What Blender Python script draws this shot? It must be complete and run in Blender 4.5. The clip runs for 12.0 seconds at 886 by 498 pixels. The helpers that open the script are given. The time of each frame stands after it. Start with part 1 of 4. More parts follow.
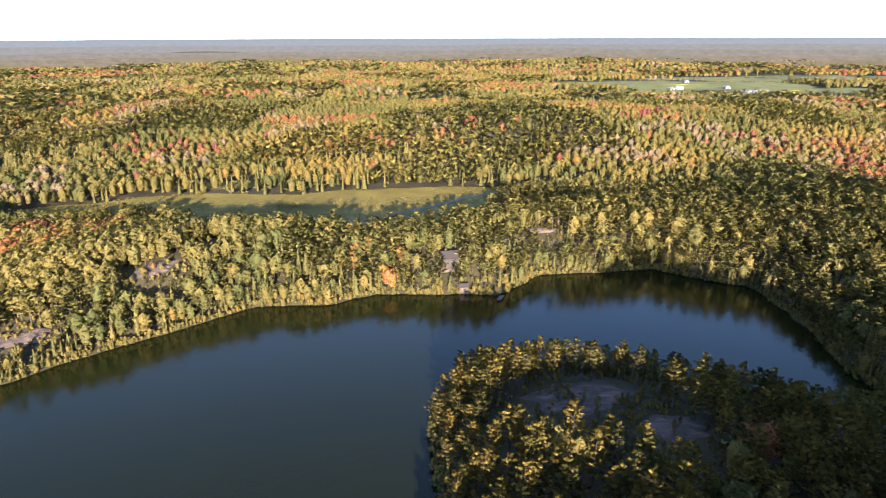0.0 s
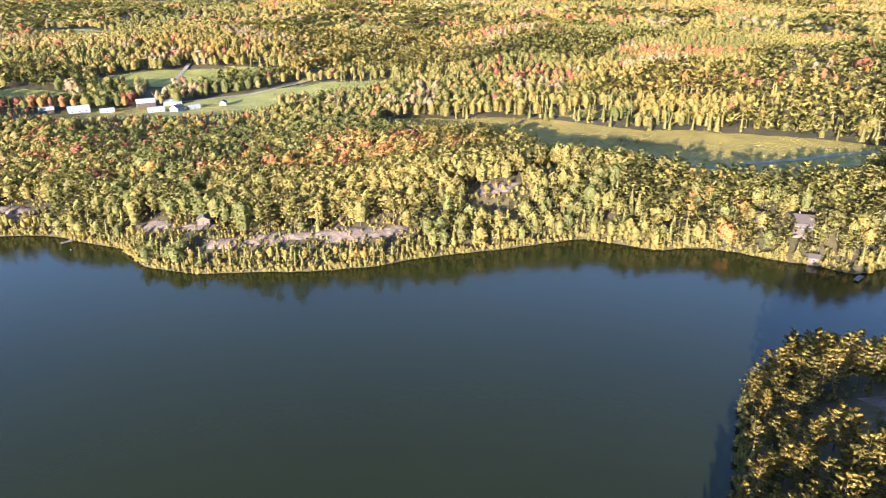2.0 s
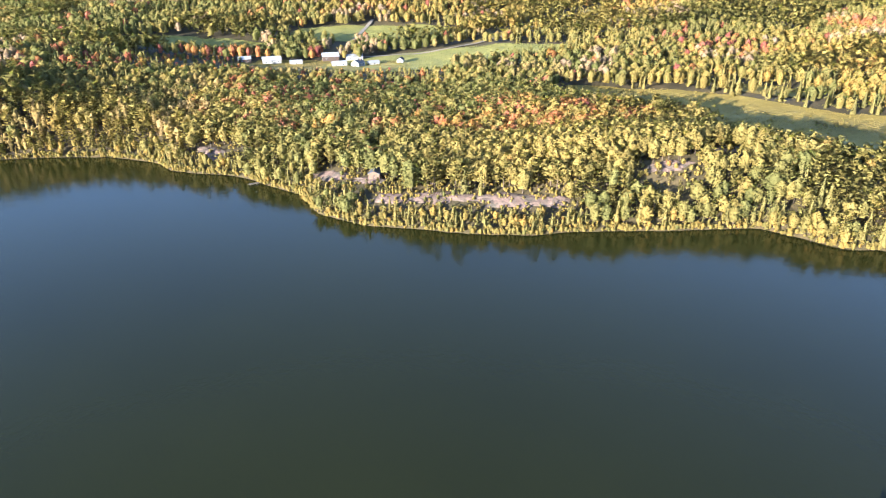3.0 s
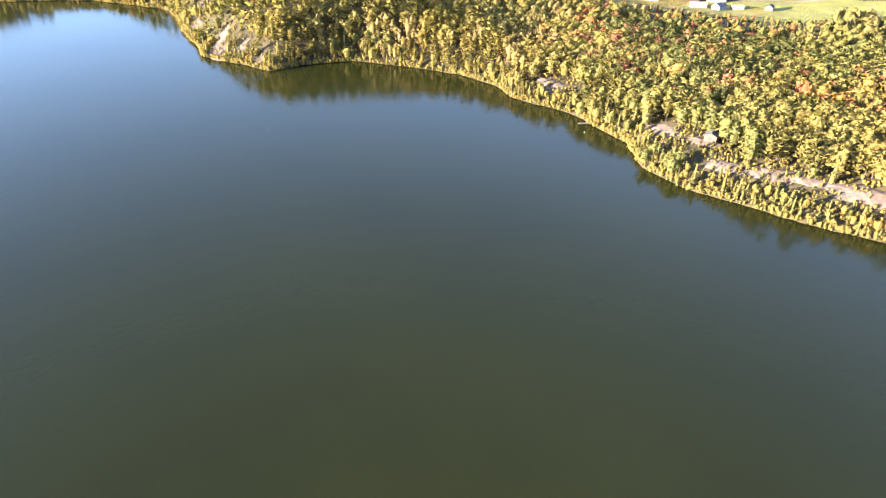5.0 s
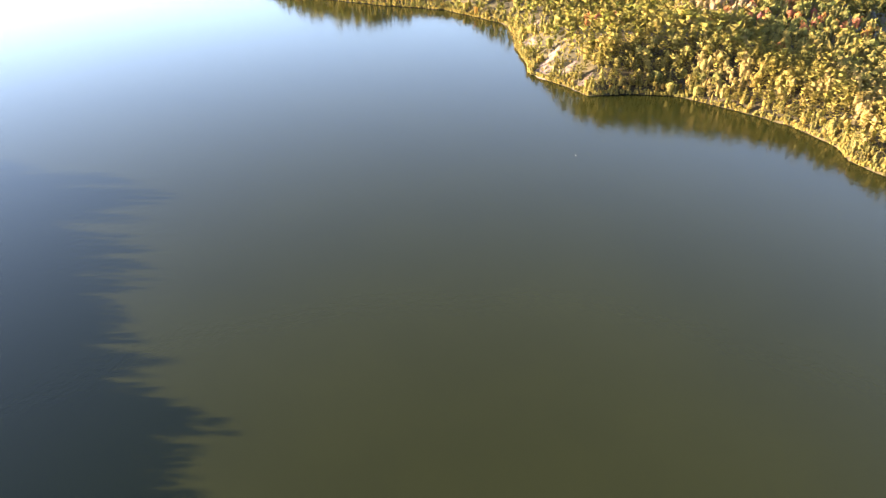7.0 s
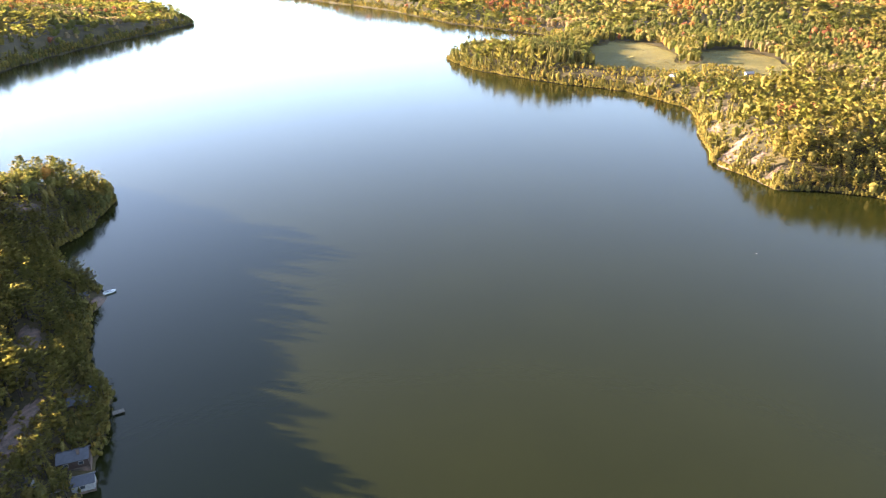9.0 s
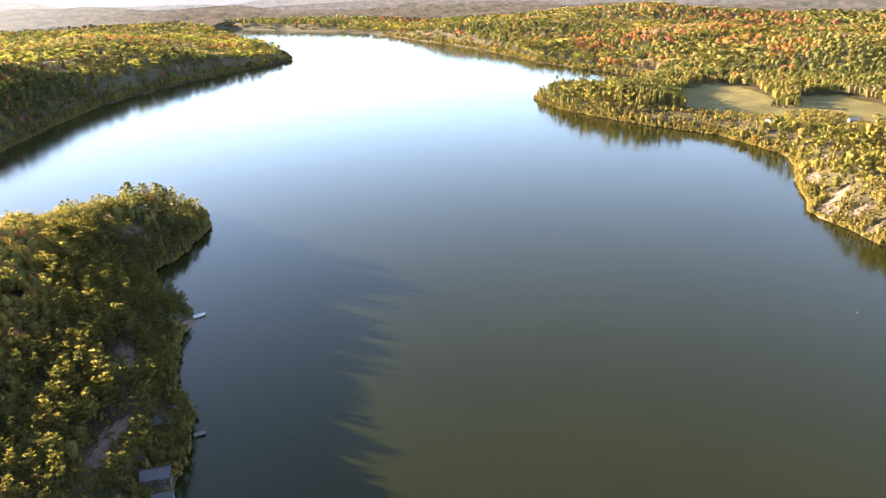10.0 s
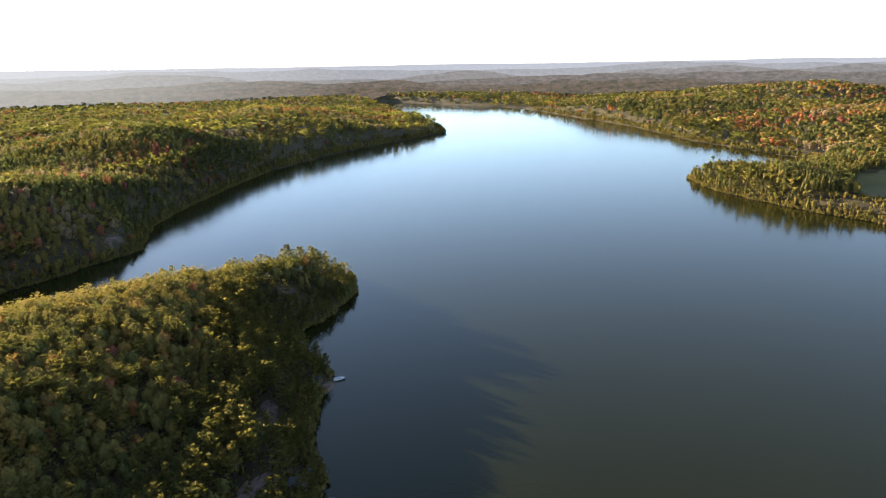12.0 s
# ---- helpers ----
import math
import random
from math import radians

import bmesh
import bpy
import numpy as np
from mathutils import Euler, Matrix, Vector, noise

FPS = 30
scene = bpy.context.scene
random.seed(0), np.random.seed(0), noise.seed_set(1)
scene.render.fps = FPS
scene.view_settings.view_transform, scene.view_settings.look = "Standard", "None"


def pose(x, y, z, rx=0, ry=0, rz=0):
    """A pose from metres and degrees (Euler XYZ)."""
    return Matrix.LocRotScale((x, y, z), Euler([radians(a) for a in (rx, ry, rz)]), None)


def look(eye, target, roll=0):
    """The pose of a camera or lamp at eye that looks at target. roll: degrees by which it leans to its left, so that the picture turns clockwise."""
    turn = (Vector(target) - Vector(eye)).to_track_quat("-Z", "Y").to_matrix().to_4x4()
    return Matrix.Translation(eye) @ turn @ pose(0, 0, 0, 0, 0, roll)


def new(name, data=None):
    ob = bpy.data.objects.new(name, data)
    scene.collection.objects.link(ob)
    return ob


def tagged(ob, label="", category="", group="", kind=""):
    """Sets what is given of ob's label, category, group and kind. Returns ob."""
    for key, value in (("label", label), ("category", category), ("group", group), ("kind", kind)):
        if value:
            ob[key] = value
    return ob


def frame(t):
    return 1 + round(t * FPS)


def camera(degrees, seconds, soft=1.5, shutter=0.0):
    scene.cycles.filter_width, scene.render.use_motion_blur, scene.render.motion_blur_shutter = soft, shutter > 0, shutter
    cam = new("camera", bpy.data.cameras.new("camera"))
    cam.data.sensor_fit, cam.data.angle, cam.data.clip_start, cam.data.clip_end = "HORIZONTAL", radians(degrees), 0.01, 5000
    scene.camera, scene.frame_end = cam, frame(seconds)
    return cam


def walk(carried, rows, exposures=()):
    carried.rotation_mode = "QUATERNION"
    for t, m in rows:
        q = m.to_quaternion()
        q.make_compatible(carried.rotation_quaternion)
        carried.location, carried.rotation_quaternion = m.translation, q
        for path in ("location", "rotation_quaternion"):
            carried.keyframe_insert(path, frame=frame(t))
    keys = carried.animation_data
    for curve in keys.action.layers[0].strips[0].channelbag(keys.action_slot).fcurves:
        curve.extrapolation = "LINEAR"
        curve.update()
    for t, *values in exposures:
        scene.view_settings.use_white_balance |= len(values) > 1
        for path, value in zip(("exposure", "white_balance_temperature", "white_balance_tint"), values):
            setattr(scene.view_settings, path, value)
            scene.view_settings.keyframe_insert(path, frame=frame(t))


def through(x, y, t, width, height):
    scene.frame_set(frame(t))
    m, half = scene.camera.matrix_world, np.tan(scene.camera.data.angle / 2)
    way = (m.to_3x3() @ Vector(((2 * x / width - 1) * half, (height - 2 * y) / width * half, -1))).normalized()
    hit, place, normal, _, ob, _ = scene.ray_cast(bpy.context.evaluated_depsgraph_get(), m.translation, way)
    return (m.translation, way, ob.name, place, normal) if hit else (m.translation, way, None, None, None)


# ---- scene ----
cam = camera(65.61, 12.0, soft=1.1, shutter=0.12)
# seconds, x, y, z, yaw, pitch, roll
PATH = [
    (0, -0, -0, 110, -0, -17.267, -0.211),
    (0.5, 0.12, 0.309, 110.64, 7.171, -18.668, -0.33),
    (1, 0.248, 0.612, 111.299, 14.374, -20.066, -0.469),
    (1.5, 0.122, 0.697, 111.99, 21.557, -21.499, -0.566),
    (2, -0.288, 0.557, 112.688, 28.654, -22.913, -0.571),
    (2.5, -1.029, 0.386, 113.555, 35.717, -24.362, -0.569),
    (3, -1.877, -0.004, 114.612, 42.726, -25.869, -0.524),
    (3.2, -2.24, -0.193, 115.055, 45.538, -26.501, -0.527),
    (4.8, -5.968, -2.807, 119.74, 67.473, -31.052, -0.268),
    (5, -6.191, -3.171, 120.454, 70.282, -31.314, -0.292),
    (5.5, -6.635, -4.087, 122.263, 77.293, -31.694, -0.404),
    (6, -7.087, -5.098, 123.97, 84.277, -31.656, -0.508),
    (6.5, -7.598, -6.181, 125.525, 90.795, -30.97, -0.529),
    (7, -8.059, -7.198, 126.948, 96.309, -29.931, -0.703),
    (8.8, -9.243, -8.161, 130.816, 109.561, -24.756, -1.109),
    (9, -9.381, -8.271, 131.239, 110.992, -24.141, -1.121),
    (9.5, -9.713, -8.555, 132.287, 114.533, -22.638, -1.104),
    (10, -10.043, -8.829, 133.306, 118.052, -21.15, -1.09),
    (10.5, -10.421, -9.155, 134.28, 121.59, -19.65, -1.094),
    (11, -10.827, -9.546, 135.195, 125.049, -18.153, -1.063),
    (11.5, -11.169, -10.085, 136.16, 127.746, -16.634, -1.021),
    (12, -11.377, -10.665, 137.092, 130.089, -15.221, -0.954),
]


def aim(x, y, z, yaw, pitch, roll):
    """A camera pose: yaw to the left of +y, pitch up, roll to its left."""
    return Matrix.Translation((x, y, z)) @ Euler((radians(90 + pitch), 0, radians(yaw))).to_matrix().to_4x4() @ pose(0, 0, 0, 0, 0, roll)


walk(cam, [(row[0], aim(*row[1:])) for row in PATH], exposures=[(0, 2.8, 5250, 12), (1.5, 3.4, 5150, 12), (3, 3.48, 5100, 10), (4.5, 3.9, 5450, 11), (7, 4.1, 6700, 15), (9.5, 4.05, 6850, 14), (12, 2.8, 6450, 9)])

# ---- sky and sun ----
SUN_EL, SUN_AZ = radians(10.4), radians(178.0)
world = bpy.data.worlds.new("sky")
scene.world = world
world.use_nodes = True
wn = world.node_tree.nodes
sky = wn.new("ShaderNodeTexSky")
sky.sky_type, sky.sun_disc = "NISHITA", False
sky.sun_elevation, sky.sun_rotation = SUN_EL, SUN_AZ
sky.air_density, sky.dust_density, sky.ozone_density = 0.7, 0.25, 2.2
wn["Background"].inputs["Strength"].default_value = 0.078
thin_haze = wn.new("ShaderNodeHueSaturation")
thin_haze.inputs["Saturation"].default_value = 0.8
world.node_tree.links.new(sky.outputs[0], thin_haze.inputs["Color"])
world.node_tree.links.new(thin_haze.outputs[0], wn["Background"].inputs["Color"])

sun_data = bpy.data.lights.new("sun", "SUN")
sun_data.energy, sun_data.angle, sun_data.color = 4.3, radians(0.6), (1.0, 0.82, 0.58)
sun_dir = Vector((math.sin(SUN_AZ) * math.cos(SUN_EL), math.cos(SUN_AZ) * math.cos(SUN_EL), math.sin(SUN_EL)))
sun = new("sun", sun_data)
sun.matrix_world = look(sun_dir * 900, (0, 0, 0))


# ---- materials ----
class Mat:
    """A node material with short ways to add and link nodes."""

    def __init__(self, name, rough=0.8, spec=0.2):
        self.m = bpy.data.materials.new(name)
        self.m.use_nodes = True
        self.t = self.m.node_tree
        self.b = self.t.nodes["Principled BSDF"]
        self.b.inputs["Roughness"].default_value = rough
        self.b.inputs["Specular IOR Level"].default_value = spec

    def n(self, kind, **sockets):
        node = self.t.nodes.new("ShaderNode" + kind)
        for k, v in sockets.items():
            self.put(node, k.replace("_", " "), v)
        return node

    def put(self, node, key, v):
        s = node.inputs[int(key)] if key.isdigit() else node.inputs[key]
        if isinstance(v, bpy.types.NodeSocket):
            self.t.links.new(v, s)
        else:
            s.default_value = v

    def noise(self, scale, detail=4.0, rough=0.6, vec=None):
        node = self.n("TexNoise", Scale=scale, Detail=detail, Roughness=rough)
        node.inputs["Vector"]
        self.t.links.new(vec or self.n("NewGeometry").outputs["Position"], node.inputs["Vector"])
        return node.outputs["Fac"]

    def ramp(self, fac, stops):
        node = self.t.nodes.new("ShaderNodeValToRGB")
        e = node.color_ramp.elements
        while len(e) < len(stops):
            e.new(0.5)
        for el, (p, c) in zip(e, stops):
            el.position, el.color = p, (*c, 1)
        self.t.links.new(fac, node.inputs[0])
        return node.outputs[0]

    def mix(self, fac, a, b, how="MIX"):
        node = self.t.nodes.new("ShaderNodeMix")
        node.data_type, node.blend_type = "RGBA", how
        for s, v in zip((node.inputs[0], node.inputs[6], node.inputs[7]), (fac, a, b)):
            if isinstance(v, bpy.types.NodeSocket):
                self.t.links.new(v, s)
            else:
                s.default_value = v if s.type == "VALUE" else (*v, 1)
        return node.outputs[2]

    def math(self, op, a, b=0.0):
        node = self.t.nodes.new("ShaderNodeMath")
        node.operation = op
        for s, v in zip(node.inputs, (a, b)):
            if isinstance(v, bpy.types.NodeSocket):
                self.t.links.new(v, s)
            else:
                s.default_value = v
        return node.outputs[0]

    def colour(self, c):
        self.put(self.b, "Base Color", c if isinstance(c, bpy.types.NodeSocket) else (*c, 1))
        return self

    def bump(self, h, strength=0.4, dist=0.1):
        node = self.n("Bump", Strength=strength, Distance=dist, Height=h)
        self.put(self.b, "Normal", node.outputs[0])
        return self


def mottled(name, dark, light, scale, rough=0.85, spec=0.2, bump=0.3, dist=0.1, fine=None):
    """A surface that varies between two colours at two scales."""
    m = Mat(name, rough, spec)
    a, b = m.noise(scale, 5), m.noise(fine or scale * 9, 3)
    f = m.math("ADD", m.math("MULTIPLY", a, 0.65), m.math("MULTIPLY", b, 0.35))
    m.colour(m.ramp(f, [(0.36, dark), (0.64, light)]))
    if bump:
        m.bump(b, bump, dist)
    return m.m


def foliage(name, stops, by_object=False, cut=0.0, through=0.4):
    """Leaves: the tree's own tint, each spray a little lighter or darker, some light through them; cut: gaps between the leaves."""
    m = Mat(name, 0.8, 0.03)
    if by_object:
        tint = m.n("ObjectInfo").outputs["Random"]
    else:
        at = m.t.nodes.new("ShaderNodeAttribute")
        at.attribute_name = "tint"
        tint = at.outputs["Fac"]
    col = m.ramp(tint, stops)
    island = m.n("NewGeometry").outputs["Random Per Island"]
    grain = m.noise(1.1, 4, 0.75)
    gain = m.math("ADD", m.math("ADD", m.math("MULTIPLY", island, 0.2), m.math("MULTIPLY", grain, 0.46)), 0.7)
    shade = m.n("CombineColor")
    for k in range(3):
        m.t.links.new(gain, shade.inputs[k])
    col = m.mix(1.0, col, shade.outputs[0], "MULTIPLY")
    m.colour(col)
    # the leaves of a clump face outwards together, so a crown is shaded as one round mass
    faces = m.t.nodes.new("ShaderNodeAttribute")
    faces.attribute_name = "facing"
    turned = m.n("VectorTransform", Vector=faces.outputs["Vector"])
    turned.vector_type, turned.convert_from, turned.convert_to = "NORMAL", "OBJECT", "WORLD"
    rough = m.n("Bump", Strength=0.36, Distance=0.8, Height=m.noise(0.85, 5, 0.72), Normal=turned.outputs[0])
    m.put(m.b, "Normal", rough.outputs[0])
    tr = m.n("BsdfTranslucent", Color=m.mix(1.0, col, (0.86, 1.06, 0.6), "MULTIPLY"), Normal=turned.outputs[0])
    mx = m.n("MixShader", Fac=through)
    m.t.links.new(m.b.outputs[0], mx.inputs[1])
    m.t.links.new(tr.outputs[0], mx.inputs[2])
    out = mx.outputs[0]
    if cut:
        gap = m.math("GREATER_THAN", m.noise(2.4, 2, 0.6), cut)
        holes = m.n("MixShader", Fac=gap)
        m.t.links.new(m.n("BsdfTransparent").outputs[0], holes.inputs[1])
        m.t.links.new(out, holes.inputs[2])
        out = holes.outputs[0]
    m.t.links.new(out, m.t.nodes["Material Output"].inputs[0])
    return m.m


GREEN, OLIVE, LIME = (0.114, 0.111, 0.037), (0.190, 0.147, 0.044), (0.240, 0.170, 0.047)
YELLOW, ORANGE, RED = (0.310, 0.184, 0.048), (0.310, 0.123, 0.050), (0.239, 0.076, 0.065)
BROAD = [(0.0, GREEN), (0.3, OLIVE), (0.55, LIME), (0.72, YELLOW), (0.84, ORANGE), (1.0, RED)]
PINE = [(0.0, (0.113, 0.110, 0.036)), (0.6, (0.245, 0.192, 0.050)), (1.0, (0.340, 0.236, 0.060))]
SPRUCE = [(0.0, (0.079, 0.078, 0.030)), (0.5, (0.158, 0.130, 0.043)), (1.0, (0.244, 0.173, 0.050))]
BIRCH = [(0.0, (0.176, 0.136, 0.049)), (0.5, (0.262, 0.180, 0.066)), (0.8, (0.255, 0.172, 0.090)), (1.0, (0.205, 0.145, 0.096))]
M_BROAD, M_PINE = foliage("broad_leaves", BROAD, cut=0.41, through=0.54), foliage("pine_needles", PINE, cut=0.41, through=0.4)
M_SPRUCE, M_BIRCH = foliage("spruce_needles", SPRUCE, cut=0.41, through=0.4), foliage("birch_leaves", BIRCH, cut=0.41, through=0.48)
N_BROAD, N_PINE = foliage("broad_leaves_open", BROAD, cut=0.41, through=0.44), foliage("pine_needles_open", PINE, cut=0.41, through=0.34)
N_SPRUCE, N_BIRCH = foliage("spruce_needles_open", SPRUCE, cut=0.41, through=0.34), foliage("birch_leaves_open", BIRCH, cut=0.41, through=0.42)
TURNING = [(0.0, GREEN), (0.35, OLIVE), (0.72, LIME), (0.92, YELLOW), (0.97, ORANGE), (1.0, RED)]
T_BROAD, T_PINE = foliage("maple_leaves", TURNING, True, 0.37, 0.4), foliage("white_pine_needles", [(0.0, (0.12, 0.105, 0.03)), (0.5, (0.27, 0.195, 0.042)), (1.0, (0.37, 0.245, 0.05))], True, 0.38, 0.34)
M_BARK = mottled("bark", (0.03, 0.022, 0.016), (0.09, 0.066, 0.05), 1.5)
M_GROUND = mottled("forest_floor", (0.028, 0.024, 0.011), (0.075, 0.055, 0.024), 0.05, dist=0.3, fine=0.7)
def granite():
    """Bare shield rock: pink-grey, with dark lichen patches and long weathered streaks."""
    m = Mat("granite", 0.9, 0.15)
    st = m.n("Mapping")
    st.inputs["Scale"].default_value, st.inputs["Rotation"].default_value = (0.05, 0.5, 0.3), (0, 0, radians(-50))
    m.t.links.new(m.n("NewGeometry").outputs["Position"], st.inputs[0])
    streak, patch, grit = m.noise(1.0, 5, 0.65, st.outputs[0]), m.noise(0.22, 5, 0.65), m.noise(1.6, 4)
    base = m.ramp(streak, [(0.33, (0.06, 0.042, 0.033)), (0.6, (0.17, 0.112, 0.087))])
    base = m.mix(m.ramp(patch, [(0.45, (0, 0, 0)), (0.62, (1, 1, 1))]), base, (0.06, 0.05, 0.038))
    m.colour(m.mix(m.ramp(grit, [(0.3, (0.4, 0.4, 0.4)), (0.6, (0, 0, 0))]), base, (0.08, 0.07, 0.06)))
    m.bump(m.math("ADD", grit, patch), 0.7, 0.4)
    return m.m


M_GRANITE = granite()
M_MEADOW = mottled("dry_meadow", (0.125, 0.092, 0.016), (0.215, 0.156, 0.028), 0.06, bump=0.6, dist=0.3, fine=0.9)
M_PASTURE = mottled("green_pasture", (0.115, 0.112, 0.026), (0.195, 0.175, 0.042), 0.05, bump=0.4, dist=0.2, fine=0.8)
M_FIELD = mottled("grazed_field", (0.075, 0.067, 0.018), (0.14, 0.113, 0.033), 0.04, bump=0.5, dist=0.25, fine=0.9)
M_GRASS = mottled("standing_grass", (0.075, 0.058, 0.014), (0.16, 0.115, 0.027), 0.05, bump=0, fine=0.5)
M_GREEN_GRASS = mottled("pasture_grass", (0.09, 0.09, 0.02), (0.16, 0.145, 0.034), 0.05, bump=0, fine=0.5)
M_DIRT = mottled("dirt_road", (0.12, 0.1, 0.075), (0.2, 0.17, 0.13), 0.2)


def water_material():
    m = Mat("lake_water", 0.09, 0.22)
    m.b.inputs["IOR"].default_value = 1.333
    a, b = m.noise(0.012, 4), m.noise(0.35, 3)
    m.colour(m.ramp(a, [(0.3, (0.0096, 0.0107, 0.0026)), (0.7, (0.0120, 0.0132, 0.0031))]))
    m.bump(m.math("ADD", b, m.math("MULTIPLY", m.noise(1.6, 2), 0.3)), 0.09, 0.5)
    return m.m


M_WATER = water_material()


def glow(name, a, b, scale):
    """Far country with haze painted into its glowing colour, thicker towards the sun; for the backdrop only."""
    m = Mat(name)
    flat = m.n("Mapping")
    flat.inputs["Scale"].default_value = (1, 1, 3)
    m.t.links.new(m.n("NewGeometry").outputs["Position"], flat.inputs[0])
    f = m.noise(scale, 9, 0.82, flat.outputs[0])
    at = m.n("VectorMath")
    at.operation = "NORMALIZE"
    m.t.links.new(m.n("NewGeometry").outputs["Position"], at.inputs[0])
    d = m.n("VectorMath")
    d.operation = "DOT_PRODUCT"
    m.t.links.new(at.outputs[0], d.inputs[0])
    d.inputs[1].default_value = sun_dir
    # sunward haze is mixed into the colour as a pale grey
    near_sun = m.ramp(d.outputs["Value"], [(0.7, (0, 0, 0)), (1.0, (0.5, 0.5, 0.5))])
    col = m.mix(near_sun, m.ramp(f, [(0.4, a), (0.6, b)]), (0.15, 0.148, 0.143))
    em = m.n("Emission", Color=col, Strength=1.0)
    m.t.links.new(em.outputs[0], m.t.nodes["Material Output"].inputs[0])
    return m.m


# ---- the lie of the land ----
def lattice(ix, iy, k):
    s = np.sin(ix * 127.1 + iy * 311.7 + k * 74.7) * 43758.5453
    return s - np.floor(s)


def vnoise(x, y, k=0):
    """Smooth value noise, 0 to 1, for arrays."""
    ix, iy = np.floor(x), np.floor(y)
    fx, fy = x - ix, y - iy
    fx, fy = fx * fx * (3 - 2 * fx), fy * fy * (3 - 2 * fy)
    a, b = lattice(ix, iy, k), lattice(ix + 1, iy, k)
    c, d = lattice(ix, iy + 1, k), lattice(ix + 1, iy + 1, k)
    return (a + (b - a) * fx) * (1 - fy) + (c + (d - c) * fx) * fy


def fbm(x, y, size, k=0, octaves=4):
    out, amp, tot = 0, 1.0, 0
    for i in range(octaves):
        out, tot = out + amp * vnoise(x / size, y / size, k + i), tot + amp
        amp, size = amp * 0.5, size * 0.5
    return out / tot


# the lake's shores, in metres from the point below the first camera
NORTH_SHORE = [
    (200, 187), (140, 194), (137, 210), (140, 226), (143, 262), (139, 291), (114, 306), (101, 319), (45, 309), (27, 284), (8, 286), (-6, 284), (-31, 286),
    (-49, 272), (-80, 271), (-99, 253), (-116, 236), (-132, 222), (-144, 205), (-171, 186), (-203, 168), (-226, 163), (-250, 172), (-276, 169), (-296,
    166), (-326, 149), (-342, 150), (-371, 139), (-401, 111), (-419, 89), (-421, 59), (-417, 36), (-463, 2), (-483, 0)]
WEST_SHORE = [
    (-543, -10), (-611, -16), (-673, -77), (-690, -137), (-721, -203), (-745, -248), (-806, -304), (-819, -310), (-837, -288), (-888, -223), (-970, -198),
    (-1051, -227), (-1117, -330), (-1194, -451), (-1404, -659), (-1565, -888), (-1709, -1087), (-1778, -1246), (-1809, -1420), (-1848, -1818), (-1977,
    -2349), (-1916, -2369), (-1756, -1798), (-1401, -1313), (-1159, -981), (-1090, -905), (-960, -878), (-831, -860), (-700, -825), (-565, -774), (-440,
    -695), (-340, -622), (-300, -590), (-272, -546), (-255, -520), (-196, -501), (-150, -490), (-60, -465)]
POINT_SHORE = [
    (-34, -435), (-105, -421), (-176, -398), (-247, -368), (-294, -350), (-309, -337), (-288, -314), (-255, -295), (-223, -287), (-210, -272), (-204,
    -250), (-196, -229), (-179, -221), (-156, -198), (-141, -173), (-121, -156), (-104, -146), (-84, -146), (-60, -122), (-36, -75), (-20, -10), (-8, 80), (-2, 140),
    (-4, 167), (-4, 188), (4, 206), (34, 216), (70, 208), (105, 190), (135, 176), (170, 172), (205, 179)]
LAKE = np.array(NORTH_SHORE + WEST_SHORE + POINT_SHORE, float)

# hills: x, y, reach along, reach across, heading of the long side in degrees, height
HILLS = [(-128, 288, 90, 27, 38, 14), (-195, 316, 55, 30, 30, 7), (60, 346, 75, 34, 5, 8), (6, 312, 34, 22, 0, 6), (262, 300, 90, 90, 0, 20), (-300, 235, 60, 40, 30, 5),
         (-478, 70, 70, 45, 60, 14), (-560, 160, 120, 80, 20, 10), (70, 690, 200, 80, 5, 18), (-250, 850, 260, 120, 0, 14), (300, 760, 200, 120, 0, 12),
         (-190, -335, 80, 34, 25, 13), (-60, -280, 120, 60, 20, 10), (-650, 580, 150, 110, 40, 14), (-500, 370, 130, 90, 40, -9), (55, 158, 45, 38, 0, 5), (30, 30, 34, 45, 0, 10), (108, 62, 47, 34, 0, 36),
         (205, 42, 42, 45, 0, 42), (310, -80, 95, 110, 0, 76), (450, -60, 110, 120, 0, 84), (-275, -332, 45, 25, 30, 13), (-775, -185, 60, 35, 20, 7), (-30, -310, 45, 70, 0, 18), (-112, -348, 62, 34, 15, 12), (-105, -270, 60, 36, 20, 5),
         (-420, -900, 230, 150, 25, 42), (-880, -1200, 330, 180, 45, 34), (-170, -640, 160, 90, 0, 30), (-1500, -200, 260, 170, 30, 30), (-2250, -560, 310, 260, 30, 34),
         (-1150, 60, 200, 140, 0, 20), (-800, 350, 300, 200, 0, 14), (-1750, 300, 400, 300, 0, 26), (-1700, -700, 200, 260, 30, 18)]


def shore_distance(x, y):
    """Metres from the shore: above 0 on land, below 0 on the lake."""
    x, y = np.asarray(x, float), np.asarray(y, float)
    wob = np.clip(np.hypot(x + 150, y) / 300, 0.5, 2.5)
    px = x + (fbm(x, y, 16, 11, 3) - 0.5) * 4 * wob
    py = y + (fbm(x, y, 16, 17, 3) - 0.5) * 4 * wob
    best = np.full(px.shape, 1e9)
    inside = np.zeros(px.shape, bool)
    for (ax, ay), (bx, by) in zip(LAKE, np.roll(LAKE, -1, axis=0)):
        dx, dy = bx - ax, by - ay
        u = np.clip(((px - ax) * dx + (py - ay) * dy) / (dx * dx + dy * dy), 0, 1)
        best = np.minimum(best, (px - ax - u * dx) ** 2 + (py - ay - u * dy) ** 2)
        if dy:
            inside ^= ((ay > py) != (by > py)) & (px < ax + (py - ay) * dx / dy)
    d = np.sqrt(best)
    return np.where(inside, -d, d)


